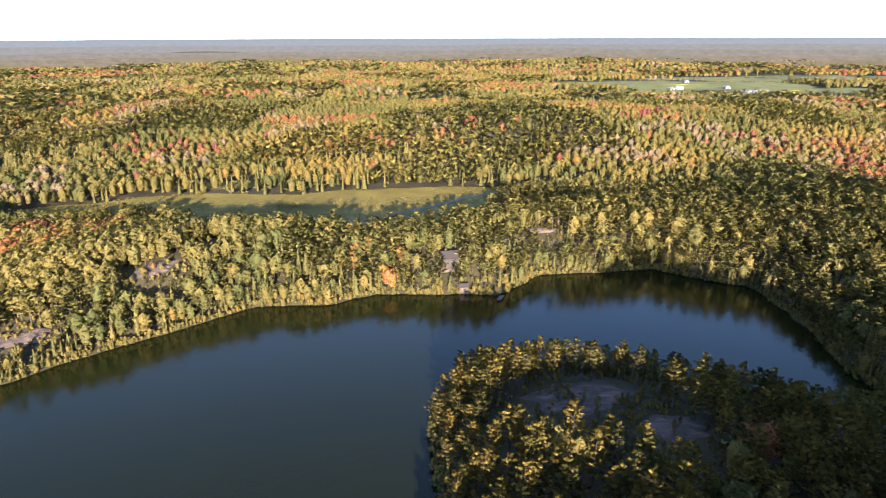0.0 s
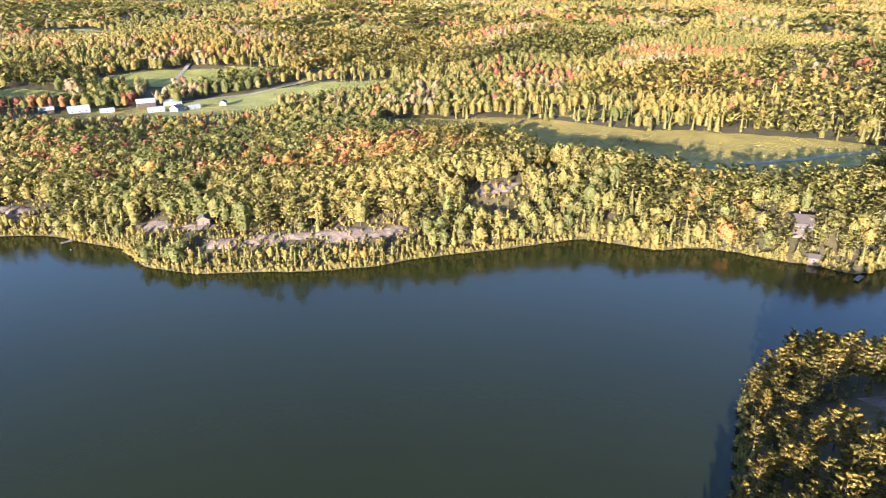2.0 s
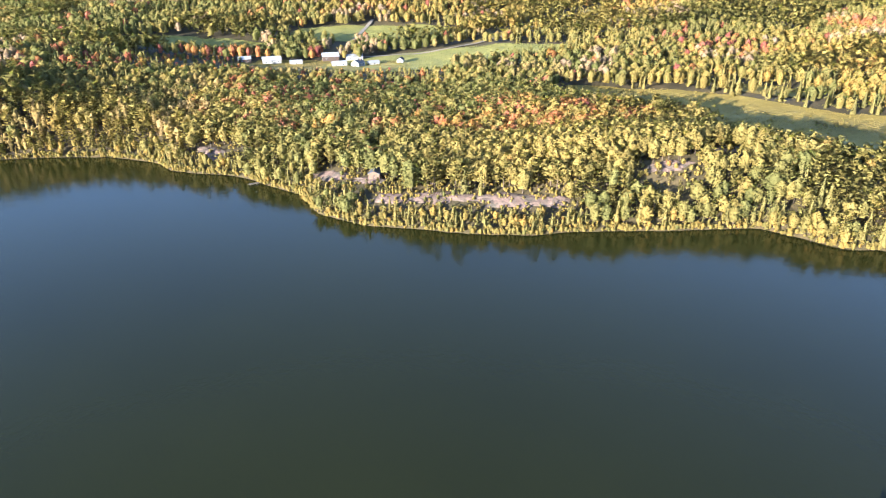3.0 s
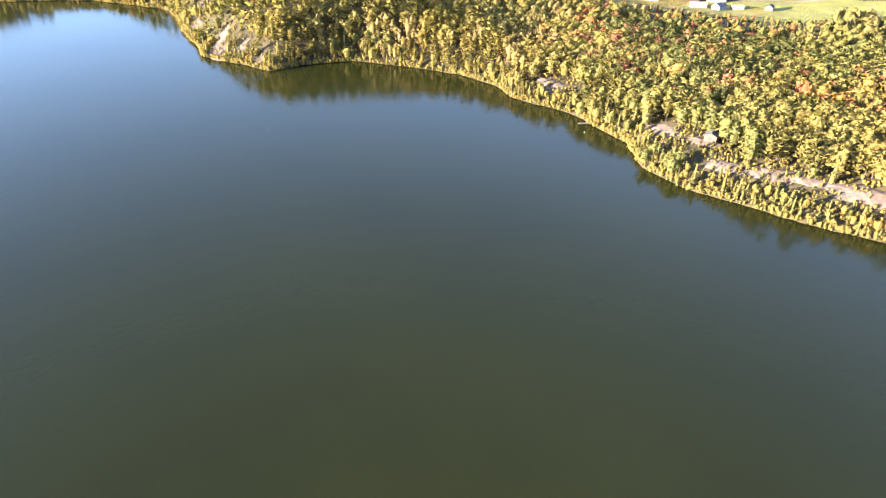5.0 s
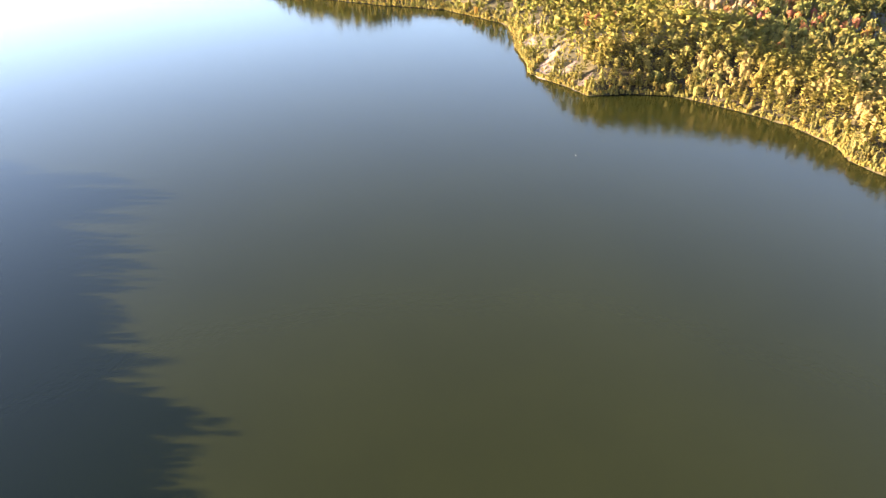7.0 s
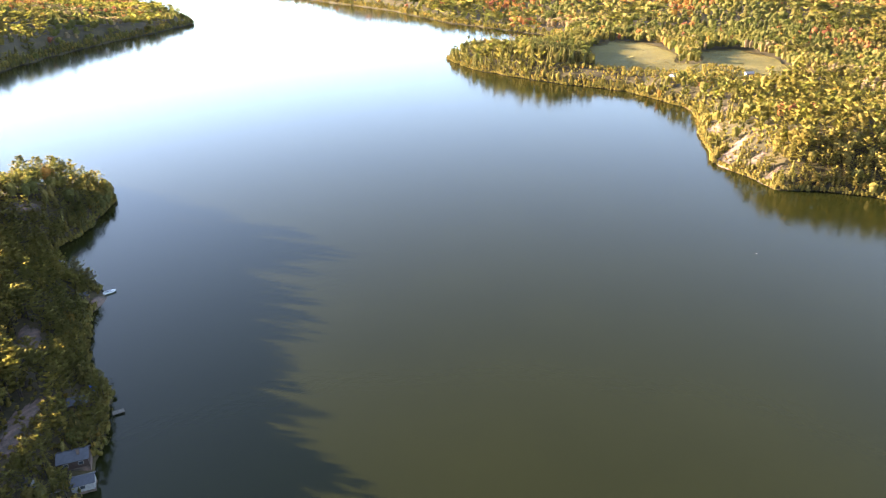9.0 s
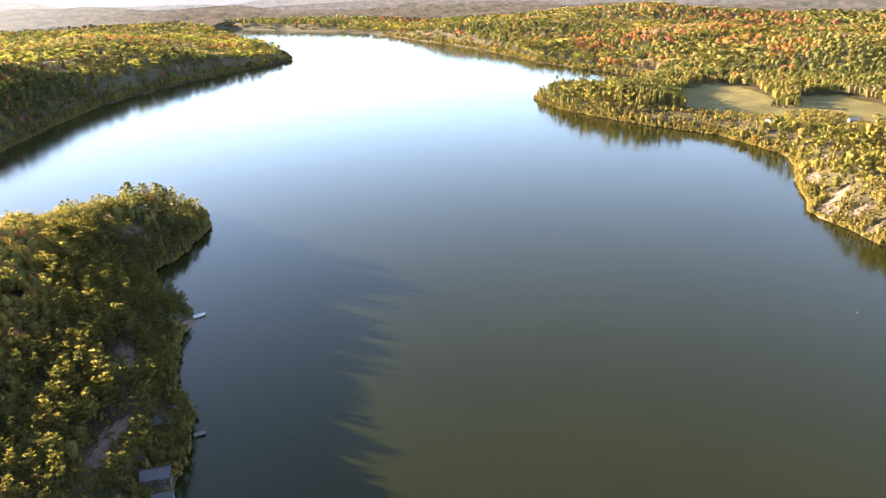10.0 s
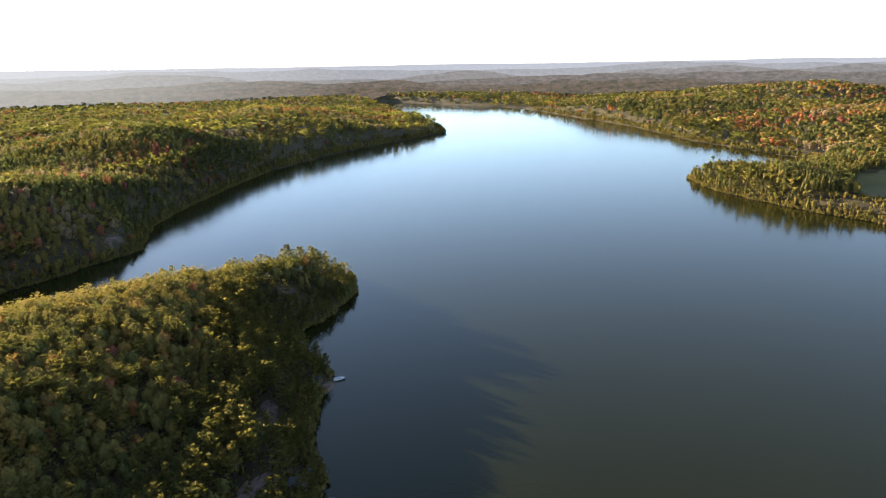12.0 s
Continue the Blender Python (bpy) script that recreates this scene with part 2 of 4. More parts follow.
def smooth(a, b, v):
    u = np.clip((v - a) / (b - a), 0, 1)
    return u * u * (3 - 2 * u)


def land_height(x, y, sd=None):
    x, y = np.asarray(x, float), np.asarray(y, float)
    sd = shore_distance(x, y) if sd is None else sd
    h = 0
    for cx, cy, rx, ry, ang, top in HILLS:
        c, s = math.cos(radians(ang)), math.sin(radians(ang))
        u, v = ((x - cx) * c + (y - cy) * s) / rx, (-(x - cx) * s + (y - cy) * c) / ry
        h = h + top * np.exp(-0.9 * (u * u + v * v))
    far = np.hypot(x, y)
    farm = np.exp(-(((x + 470) / 170) ** 2 + ((y - 400) / 130) ** 2))
    h = h + (fbm(x, y, 160, 3) - 0.4) * (6 + 11 * smooth(440, 620, far) * (1 - farm)) + (fbm(x, y, 600, 5) - 0.4) * 34 * smooth(500, 1400, far)
    h = h + fbm(x, y, 30, 8, 3) * 2.0
    h = 3.5 + np.maximum(h, -2) + 20 * smooth(2600, 4700, far)
    bank = np.clip(sd, -8, 3) * 0.45
    return np.where(sd > 0, bank + (h - 1.35) * smooth(1, 14 + 1.1 * h, sd) + np.clip(sd - 3, 0, 30) * 0.04, np.maximum(sd * 0.9, -6))


def mesh_object(name, verts, faces, material, smooth_faces=False):
    me = bpy.data.meshes.new(name)
    me.from_pydata(verts, [], faces)
    for m in (material if isinstance(material, (list, tuple)) else [material]):
        me.materials.append(m)
    if smooth_faces:
        me.polygons.foreach_set("use_smooth", np.ones(len(me.polygons), bool))
    me.update()
    return new(name, me)


def grid_faces(nu, nv, closed=False):
    i, j = np.meshgrid(np.arange(nu - (0 if closed else 1)), np.arange(nv - 1), indexing="ij")
    a = i * nv + j
    b = ((i + 1) % nu) * nv + j
    return np.stack([a, b, b + 1, a + 1], -1).reshape(-1, 4).tolist()


def build_ground():
    u = np.linspace(-1, 1, 310)
    axis = 4900 * np.sinh(4.2 * u) / math.sinh(4.2)
    gx, gy = np.meshgrid(axis - 130, axis + 60, indexing="ij")
    z = land_height(gx, gy)
    v = np.stack([gx, gy, z], -1).reshape(-1, 3)
    faces = np.array(grid_faces(310, 310))
    ob = mesh_object("ground", v.tolist(), faces.tolist(), M_GROUND, True)
    tagged(ob, "rolling wooded ground with brown forest floor", "ground", kind="structure")
    w = mesh_object("water", [(-5000, -5000, 0), (5000, -5000, 0), (5000, 5000, 0), (-5000, 5000, 0)], [(0, 1, 2, 3)], M_WATER)
    tagged(w, "calm dark lake water reflecting the evening sky", "lake", kind="structure")


build_ground()


def backdrop(name, radius, a0, a1, base, top, rough, material, label, seed):
    """Far hills with haze painted into their colour, behind everything else."""
    n = 220
    ang = np.radians(np.linspace(a0, a1, n))
    prof = top + (fbm(np.degrees(ang) * 1.0, ang * 0 + seed, 8, seed, 5) - 0.5) * rough
    x, y = -np.sin(ang) * radius, np.cos(ang) * radius
    v = np.concatenate([np.stack([x, y, ang * 0 + base], -1), np.stack([x, y, prof], -1)])
    ob = mesh_object(name, v.tolist(), [(i, i + 1, n + i + 1, n + i) for i in range(n - 1)], material)
    return tagged(ob, label, "hills", kind="structure")


# radius, top, roughness, two colours; painted haze makes each farther ring paler
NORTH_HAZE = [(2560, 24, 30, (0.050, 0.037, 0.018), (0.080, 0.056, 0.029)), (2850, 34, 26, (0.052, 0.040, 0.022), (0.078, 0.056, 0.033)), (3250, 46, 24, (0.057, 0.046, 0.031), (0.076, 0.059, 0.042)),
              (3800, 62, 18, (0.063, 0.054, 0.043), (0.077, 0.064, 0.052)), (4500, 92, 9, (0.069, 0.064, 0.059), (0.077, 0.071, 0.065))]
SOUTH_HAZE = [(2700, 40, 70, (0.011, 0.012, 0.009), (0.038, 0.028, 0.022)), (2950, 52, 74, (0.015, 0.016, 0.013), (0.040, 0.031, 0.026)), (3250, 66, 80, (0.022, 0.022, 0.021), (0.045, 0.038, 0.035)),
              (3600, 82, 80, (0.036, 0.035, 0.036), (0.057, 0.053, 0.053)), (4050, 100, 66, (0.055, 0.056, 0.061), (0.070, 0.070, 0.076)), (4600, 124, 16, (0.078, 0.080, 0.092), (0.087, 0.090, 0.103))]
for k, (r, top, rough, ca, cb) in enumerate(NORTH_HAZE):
    backdrop("backdrop", r, -80, 75, -20, top, rough, glow("painted_haze", ca, cb, 0.03), "hazy far wooded plain on the horizon", 3 + k)
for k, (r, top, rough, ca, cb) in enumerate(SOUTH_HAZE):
    backdrop("backdrop", r, 75, 205, -20, top, rough, glow("painted_haze", ca, cb, 0.03), "hazy grey far hills on the horizon", 13 + k)

# open places: x, y, reach along, reach across, heading of the long side
MEADOWS = [(-50, 386, 98, 52, 2, M_MEADOW), (-135, 428, 85, 28, 0, M_MEADOW), (-205, 412, 62, 24, 10, M_MEADOW), (-28, 452, 92, 28, 13, M_MEADOW), (-150, 484, 30, 14, 5, M_MEADOW), (22, 440, 48, 20, 42, M_PASTURE), (-805, -88, 112, 46, 14, M_FIELD), (-770, 24, 95, 38, 12, M_FIELD), (-735, -34, 46, 34, 60, M_FIELD), (-398, 444, 108, 40, 58, M_PASTURE),
           (-522, 470, 84, 28, 55, M_PASTURE), (-585, 312, 62, 30, 45, M_PASTURE), (-458, 352, 70, 32, 48, M_MEADOW), (480, 1420, 270, 150, 0, M_PASTURE), (720, 1720, 310, 130, 0, M_PASTURE),
           (-432, 640, 130, 9, 92, M_MEADOW), (-900, 620, 90, 50, 0, M_PASTURE), (-1480, 1420, 260, 110, 40, M_PASTURE), (-1080, 1370, 130, 60, 30, M_FIELD), (760, 1290, 230, 70, 0, M_PASTURE), (1050, 1750, 280, 110, 0, M_FIELD)]
ROCKS = [(-187, 200, 20, 5, 38), (-164, 216, 22, 6, 38), (-150, 226, 10, 4, 45), (-205, 186, 10, 4, 35), (-223, 192, 9, 4, 30), (-246, 186, 13, 5, 15), (-319, 170, 12, 6, 15),
         (-122, 275, 12, 5, 50), (-110, 307, 9, 4, 40), (51, 341, 9, 4, 0), (117, 372, 10, 5, 10), (40, 180, 20, 13, 30), (61, 160, 10, 8, 0), (-572, 13, 16, 8, 20)]
MORE_ROCKS = [(-528, 2, 18, 6, 10), (-474, 14, 20, 6, 150), (-488, 34, 12, 4, 145), (-452, 26, 9, 4, 140), (-455, 10, 12, 6, 140), (-432, 34, 10, 5, 135), (-152, -219, 14, 4.5, 50), (-116, -182, 15, 4, 25), (-106, -175, 8, 3, 25), (-188, -226, 8, 3.5, 20),
              (-232, -319, 13, 4, 145), (-214, -356, 8, 3, 20), (-304, -331, 7, 4, 70), (64, 998, 70, 24, 0), (168, 861, 60, 24, 5), (42, 616, 45, 16, 0), (-5, 807, 50, 18, 0),
              (-149, 926, 45, 16, 0), (-240, -530, 14, 7, 40)]
ROCKS += MORE_ROCKS


def in_ellipse(x, y, e, grow=0.0):
    cx, cy, rx, ry, ang = e[:5]
    c, s = math.cos(radians(ang)), math.sin(radians(ang))
    u, v = ((x - cx) * c + (y - cy) * s), (-(x - cx) * s + (y - cy) * c)
    return (u / max(rx + grow, 0.1)) ** 2 + (v / max(ry + grow, 0.1)) ** 2 < 1


def drape(name, e, material, lift, ragged=0.25, lump=0.0, seed=0, rings=14, spokes=64):
    """An open patch that lies on the ground with a ragged rim; lump makes it a rounded slab."""
    cx, cy, rx, ry, ang = e[:5]
    c, s = math.cos(radians(ang)), math.sin(radians(ang))
    th = np.linspace(0, 2 * math.pi, spokes, endpoint=False)[:, None]
    r = np.linspace(0.02, 1, rings)[None, :]
    rim = 1 + (fbm(np.cos(th) * 3 + seed, np.sin(th) * 3 + seed * 1.7, 1.0, seed) - 0.5) * 2 * ragged
    u, v = np.cos(th) * r * rim * rx, np.sin(th) * r * rim * ry
    x, y = cx + u * c - v * s, cy + u * s + v * c
    z = land_height(x, y) + lift
    if lump:
        z = z + lump * (1 - r ** 2) * (0.4 + 1.1 * fbm(x, y, 7, seed + 3, 4)) - 1.2 * r ** 6
    vs = np.stack([x, y, z], -1).reshape(-1, 3)
    fs = grid_faces(spokes, rings, True) + [tuple(i * rings for i in range(spokes))]
    return mesh_object(name, vs.tolist(), fs, material, True)


for k, e in enumerate(MEADOWS):
    ob = drape("meadow" if e[5] is M_MEADOW else "pasture", e, e[5], 0.7, 0.3, seed=k)
    tagged(ob, "dry yellowed meadow in a clearing" if e[5] is M_MEADOW else "grazed olive field among the woods" if e[5] is M_FIELD else "mown green pasture among the woods", "field", kind="structure")
for k, e in enumerate(ROCKS):
    ob = drape("rock_outcrop", e, M_GRANITE, 0.1, 0.5, lump=0.8, seed=40 + k, rings=14, spokes=56)
    tagged(ob, "bare pinkish grey granite outcrop among trees", "rock", "granite outcrops")


def road(name, pts, width, label):
    """A gravel track laid over the ground."""
    p = np.array(pts, float)
    seg = np.r_[0, np.cumsum(np.hypot(*np.diff(p, axis=0).T))]
    u = np.linspace(0, seg[-1], int(seg[-1] / 5) + 2)
    x, y = np.interp(u, seg, p[:, 0]), np.interp(u, seg, p[:, 1])
    k = np.ones(9) / 9
    x[4:-4], y[4:-4] = np.convolve(x, k, "valid"), np.convolve(y, k, "valid")
    tx, ty = np.gradient(x), np.gradient(y)
    ln = np.hypot(tx, ty)
    w = np.linspace(-0.5, 0.5, 4)[None, :] * width
    gx, gy = x[:, None] - (ty / ln)[:, None] * w, y[:, None] + (tx / ln)[:, None] * w
    z = land_height(gx, gy) + 1.0
    ob = mesh_object(name, np.stack([gx, gy, z], -1).reshape(-1, 3).tolist(), grid_faces(len(x), 4), M_DIRT, True)
    return tagged(ob, label, "road", kind="structure")


ROADS = [[(-110, 352), (-75, 372), (-49, 384), (-11, 423), (25, 458), (53, 473), (86, 491), (140, 520)], [(-470, 400), (-430, 460), (-420, 506), (-423, 574), (-438, 666), (-445, 743), (-433, 827)],
         [(-480, 372), (-520, 440), (-560, 500)]]
for r in ROADS:
    road("road", r, 3.6, "pale gravel country road through the woods")


# ---- trees ----
def turn_frames(nrm, rng):
    """For each normal a pair of directions across it, turned at random."""
    a = rng.normal(size=nrm.shape)
    t = np.cross(nrm, a)
    t /= np.linalg.norm(t, axis=1, keepdims=True) + 1e-9
    return t, np.cross(nrm, t)


def sprays(pos, nrm, size, rng, soft=0.25):
    """One ragged three-cornered spray of leaves at each place, and the way its leaves face."""
    nrm = nrm / (np.linalg.norm(nrm, axis=1, keepdims=True) + 1e-9)
    t, b = turn_frames(nrm, rng)
    n = len(pos)
    out = np.empty((n, 3, 3))
    for k in range(3):
        a = 2 * math.pi * k / 3 + rng.uniform(-0.4, 0.4, n)
        r = size * rng.uniform(0.7, 1.3, n)
        out[:, k] = pos + t * (r * np.cos(a))[:, None] + b * (r * np.sin(a))[:, None]
    return out, np.repeat((nrm + rng.normal(0, soft, (n, 3)))[:, None], 3, 1)


def core(rng, centre, reach, sides, cone=False):
    """The closed heart of a crown, that shuts out the light behind its leaves."""
    ph = np.arange(sides) / sides * 2 * math.pi + rng.uniform(0, 6)
    c, sn, r = np.cos(ph), np.sin(ph), rng.uniform(0.85, 1.15, sides)
    if cone:
        levels = ((-0.95, 0.95, 0.1), (0.0, 0.5, 0.2))
    else:
        levels = ((-0.85, 0.6, 0.0), (0.42, 0.85, 0.3))
    rings = [np.stack([centre[0] + c * r * w * reach[0], centre[1] + sn * r * w * reach[0], centre[2] + (h + rng.uniform(-0.08, 0.08, sides)) * reach[1]], 1) for h, w, _ in levels]
    ways = [np.stack([c, sn, np.full(sides, up)], 1) for _, _, up in levels]
    top = np.array([centre[0], centre[1], centre[2] + reach[1] * 0.97])
    tris, facing = [], []
    for i in range(sides):
        j = (i + 1) % sides
        tris += [(rings[0][i], rings[0][j], rings[1][j]), (rings[0][i], rings[1][j], rings[1][i]), (rings[1][i], rings[1][j], top)]
        facing += [(ways[0][i], ways[0][j], ways[1][j]), (ways[0][i], ways[1][j], ways[1][i]), (ways[1][i], ways[1][j], ways[1][i] + ways[1][j])]
    return np.array(tris), np.array(facing)


# clumps of leaves on a crown, sprays in each, their size, and the sides of its heart, from far to near
FINE = {"broad": ((4, 2, 0.1, 4), (7, 3, 0.068, 4), (16, 7, 0.045, 4), (30, 9, 0.028, 6), (36, 12, 0.025, 6)),
        "birch": ((3, 2, 0.10, 4), (5, 3, 0.065, 4), (13, 6, 0.043, 4), (18, 7, 0.036, 4), (26, 9, 0.028, 5)),
        "spruce": ((3, 2, 0.10, 3), (6, 3, 0.068, 3), (12, 5, 0.05, 4), (16, 6, 0.043, 4), (24, 7, 0.036, 5)),
        "pine": ((12, 1, 0.13, 0), (22, 1, 0.09, 0), (110, 1, 0.046, 0), (230, 1, 0.033, 0), (620, 1, 0.025, 0))}


def crown(kind, level, rng):
    """Sprays of leaves of a tree one unit high, clump by clump over a closed heart, and the way they face."""
    clumps, per, size, sides = FINE[kind][level]
    n = clumps * per
    k = np.repeat(np.arange(clumps), per)
    if kind == "pine":
        whorls, arms = 8, 5
        k, arm = rng.integers(0, whorls, n), rng.integers(0, arms, n)
        lean = rng.uniform(0, 9)
        base = 0.28 + 0.66 * (np.arange(whorls) / (whorls - 1)) ** 0.9
        reach = np.array([0.15, 0.21, 0.23, 0.22, 0.19, 0.15, 0.11, 0.05]) * rng.uniform(0.75, 1.25, whorls)
        ang = arm * 2 * math.pi / arms + k * 1.1 + lattice(k, arm, lean) * 1.1
        ln = reach[k] * (0.45 + 0.85 * lattice(k, arm, lean + 3))
        along = rng.uniform(0.3, 1.0, n)
        out = np.stack([np.cos(ang), np.sin(ang), np.full(n, 0.12)], 1)
        side = np.stack([-np.sin(ang), np.cos(ang), np.zeros(n)], 1)
        p = out * (ln * along)[:, None] + side * (rng.normal(0, 0.2, n) * ln * (1.1 - 0.5 * along))[:, None]
        p[:, 2] = base[k] + 0.18 * ln * along ** 2 + rng.normal(0, 0.007, n) + (lattice(k, arm, lean + 6) - 0.5) * 0.05
        # a plume: long, narrow, pointing out and up
        d = out + side * rng.normal(0, 0.5, (n, 1)) + np.array([0, 0, 1.0]) * rng.uniform(0.15, 0.8, (n, 1))
        d /= np.linalg.norm(d, axis=1, keepdims=True)
        q = np.cross(d, rng.normal(size=(n, 3)))
        q /= np.linalg.norm(q, axis=1, keepdims=True)
        sz = size * rng.uniform(0.7, 1.3, n)[:, None]
        facing = out * 0.8 + np.array([0, 0, 0.35]) + rng.normal(0, 0.3, (n, 3))
        return np.stack([p - q * sz * 0.75 - d * sz * 0.5, p + q * sz * 0.75 - d * sz * 0.5, p + d * sz * 1.7], 1), np.repeat(facing[:, None], 3, 1)
    turn = np.arange(clumps) * 2.4 + rng.uniform(0, 6) + rng.normal(0, 0.25, clumps)
    if kind == "spruce":
        h = (np.arange(clumps) + 0.5) / clumps
        w = 0.19 * (1 - h) ** 0.85 + 0.012
        mid = np.stack([np.cos(turn) * w, np.sin(turn) * w, 0.06 + 0.9 * h], 1)
        out = np.stack([np.cos(turn), np.sin(turn), np.full(clumps, 0.45)], 1)
        d = rng.normal(size=(n, 3)) * np.array([1, 1, 0.6])
        p = mid[k] * np.array([1, 1, 1]) + d * (0.035 + 0.25 * w[k])[:, None]
        spray = sprays(p, out[k] + d * 0.35, size * (0.65 + 0.6 * (1 - h[k])), rng, 0.55)
        heart = core(rng, (0, 0, 0.5), (0.13, 0.48), sides, True)
    else:
        wide, tall, z = (0.27, 0.42, 0.54) if kind == "broad" else (0.17, 0.46, 0.52) if level > 1 else (0.21, 0.4, 0.55)
        up = 1 - 1.62 * (np.arange(clumps) + 0.5) / clumps
        flat = np.sqrt(1 - up * up)
        out = np.stack([np.cos(turn) * flat, np.sin(turn) * flat, up], 1)
        lop = 1 + 0.2 * np.cos(turn - rng.uniform(0, 6)) + rng.uniform(-0.16, 0.12, clumps)
        mid = out * np.array([wide, wide, tall]) * lop[:, None] * 0.86 + np.array([0, 0, z])
        d = rng.normal(size=(n, 3)) + out[k] * 0.7
        d /= np.linalg.norm(d, axis=1, keepdims=True)
        swell = wide * (1.05 / math.sqrt(clumps) + 0.07) * rng.uniform(0.8, 1.2, clumps)
        p = mid[k] + d * (swell[k] * rng.uniform(0.55, 1.05, n))[:, None]
        spray = sprays(p, (d * 0.7 + out[k] * 0.8) * np.array([1, 1, 0.45]), size, rng, (0.3, 0.3, 0.45, 0.3, 0.3)[level])
        heart = core(rng, (0, 0, z), (wide * (0.76 if level > 1 else 0.88), tall * 0.86), sides)
    return np.concatenate([heart[0], spray[0]]), np.concatenate([heart[1], spray[1]])


def trunk_tris(radius, top, sides=4):
    v = []
    for i in range(sides):
        a, b = 2 * math.pi * i / sides, 2 * math.pi * (i + 1) / sides
        pa, pb = (math.cos(a) * radius, math.sin(a) * radius, -0.03), (math.cos(b) * radius, math.sin(b) * radius, -0.03)
        v.append((pa, pb, (0, 0, top)))
    return np.array(v)


def tri_mesh(name, tris, mats, which, tint=None, facing=None):
    """A mesh of loose triangles. which: the material of each; tint: the tree's own tint at each."""
    n = len(tris)
    me = bpy.data.meshes.new(name)
    me.vertices.add(n * 3)
    me.vertices.foreach_set("co", tris.reshape(-1).astype(np.float32))
    me.loops.add(n * 3)
    me.loops.foreach_set("vertex_index", np.arange(n * 3, dtype=np.int32))
    me.polygons.add(n)
    me.polygons.foreach_set("loop_start", np.arange(0, n * 3, 3, dtype=np.int32))
    for m in mats:
        me.materials.append(m)
    me.polygons.foreach_set("material_index", which.astype(np.int32))
    if tint is not None:
        at = me.attributes.new("tint", "FLOAT", "POINT")
        at.data.foreach_set("value", np.repeat(tint, 3).astype(np.float32))
    if facing is not None:
        at = me.attributes.new("facing", "FLOAT_VECTOR", "POINT")
        at.data.foreach_set("vector", facing.reshape(-1).astype(np.float32))
    me.update(calc_edges=True)
    return me


KINDS = ("broad", "pine", "spruce", "birch")
NEAR_LEAF = {"broad": N_BROAD, "pine": N_PINE, "spruce": N_SPRUCE, "birch": N_BIRCH}
LEAF = {"broad": M_BROAD, "pine": M_PINE, "spruce": M_SPRUCE, "birch": M_BIRCH}
WOODS = {"broad": ("broadleaf_woods", "autumn broadleaf woodland in olive, gold, orange and red"), "pine": ("pine_woods", "dark green white pine woodland with layered crowns"),
         "spruce": ("spruce_woods", "pointed spruce and cedar trees along the shores"), "birch": ("birch_woods", "slender pale yellow birch and aspen woodland")}


def woods(kind, x, y, z, height, tint, level, seed, variants=6, width=1.0, bare=False):
    """All trees of a kind at these places as one mesh."""
    rng = np.random.default_rng(seed)
    temps, marks, faces = [], [], []
    for _ in range(variants):
        (cr, fc), st = crown(kind, level, rng), trunk_tris(0.016, 0.6 if kind != "spruce" else 0.3, 4 if level > 2 else 3)[: 0 if bare else None]
        temps.append(np.concatenate([cr, st]))
        faces.append(np.concatenate([fc, st - np.array([0, 0, 0.3])]) / 1.0)
        marks.append(np.r_[np.zeros(len(cr)), np.ones(len(st))])
    k = rng.integers(0, variants, len(x))
    ang = rng.uniform(0, 2 * math.pi, len(x))
    wide = height * rng.uniform(0.8, 1.25, len(x)) * width * {"broad": 1.0, "pine": 1.0, "spruce": 1.1, "birch": 1.1}[kind]
    parts, tints, which, ways = [], [], [], []
    for i, tm in enumerate(temps):
        s = k == i
        m = int(s.sum())
        if not m:
            continue
        c, sn = np.cos(ang[s])[:, None, None], np.sin(ang[s])[:, None, None]
        w, hh = wide[s][:, None, None], height[s][:, None, None]
        tx, ty, tz = tm[None, :, :, 0], tm[None, :, :, 1], tm[None, :, :, 2]
        parts.append(np.stack([(tx * c - ty * sn) * w + x[s][:, None, None], (tx * sn + ty * c) * w + y[s][:, None, None], tz * hh + z[s][:, None, None]], -1).reshape(-1, 3, 3))
        fx, fy, fz = faces[i][None, :, :, 0], faces[i][None, :, :, 1], faces[i][None, :, :, 2]
        ways.append(np.stack([fx * c - fy * sn, fx * sn + fy * c, np.broadcast_to(fz, (m,) + fz.shape[1:])], -1).reshape(-1, 3, 3))
        tints.append(np.repeat(tint[s], len(tm)))
        which.append(np.tile(marks[i], m))
    tris, tn = np.concatenate(parts), np.concatenate(tints)
    which = np.concatenate(which)
    name, label = WOODS[kind]
    return tagged(new(name, tri_mesh(name, tris, [(NEAR_LEAF if level > 1 else LEAF)[kind], M_BARK], which, tn, np.concatenate(ways))), label, "forest", kind="stuff")


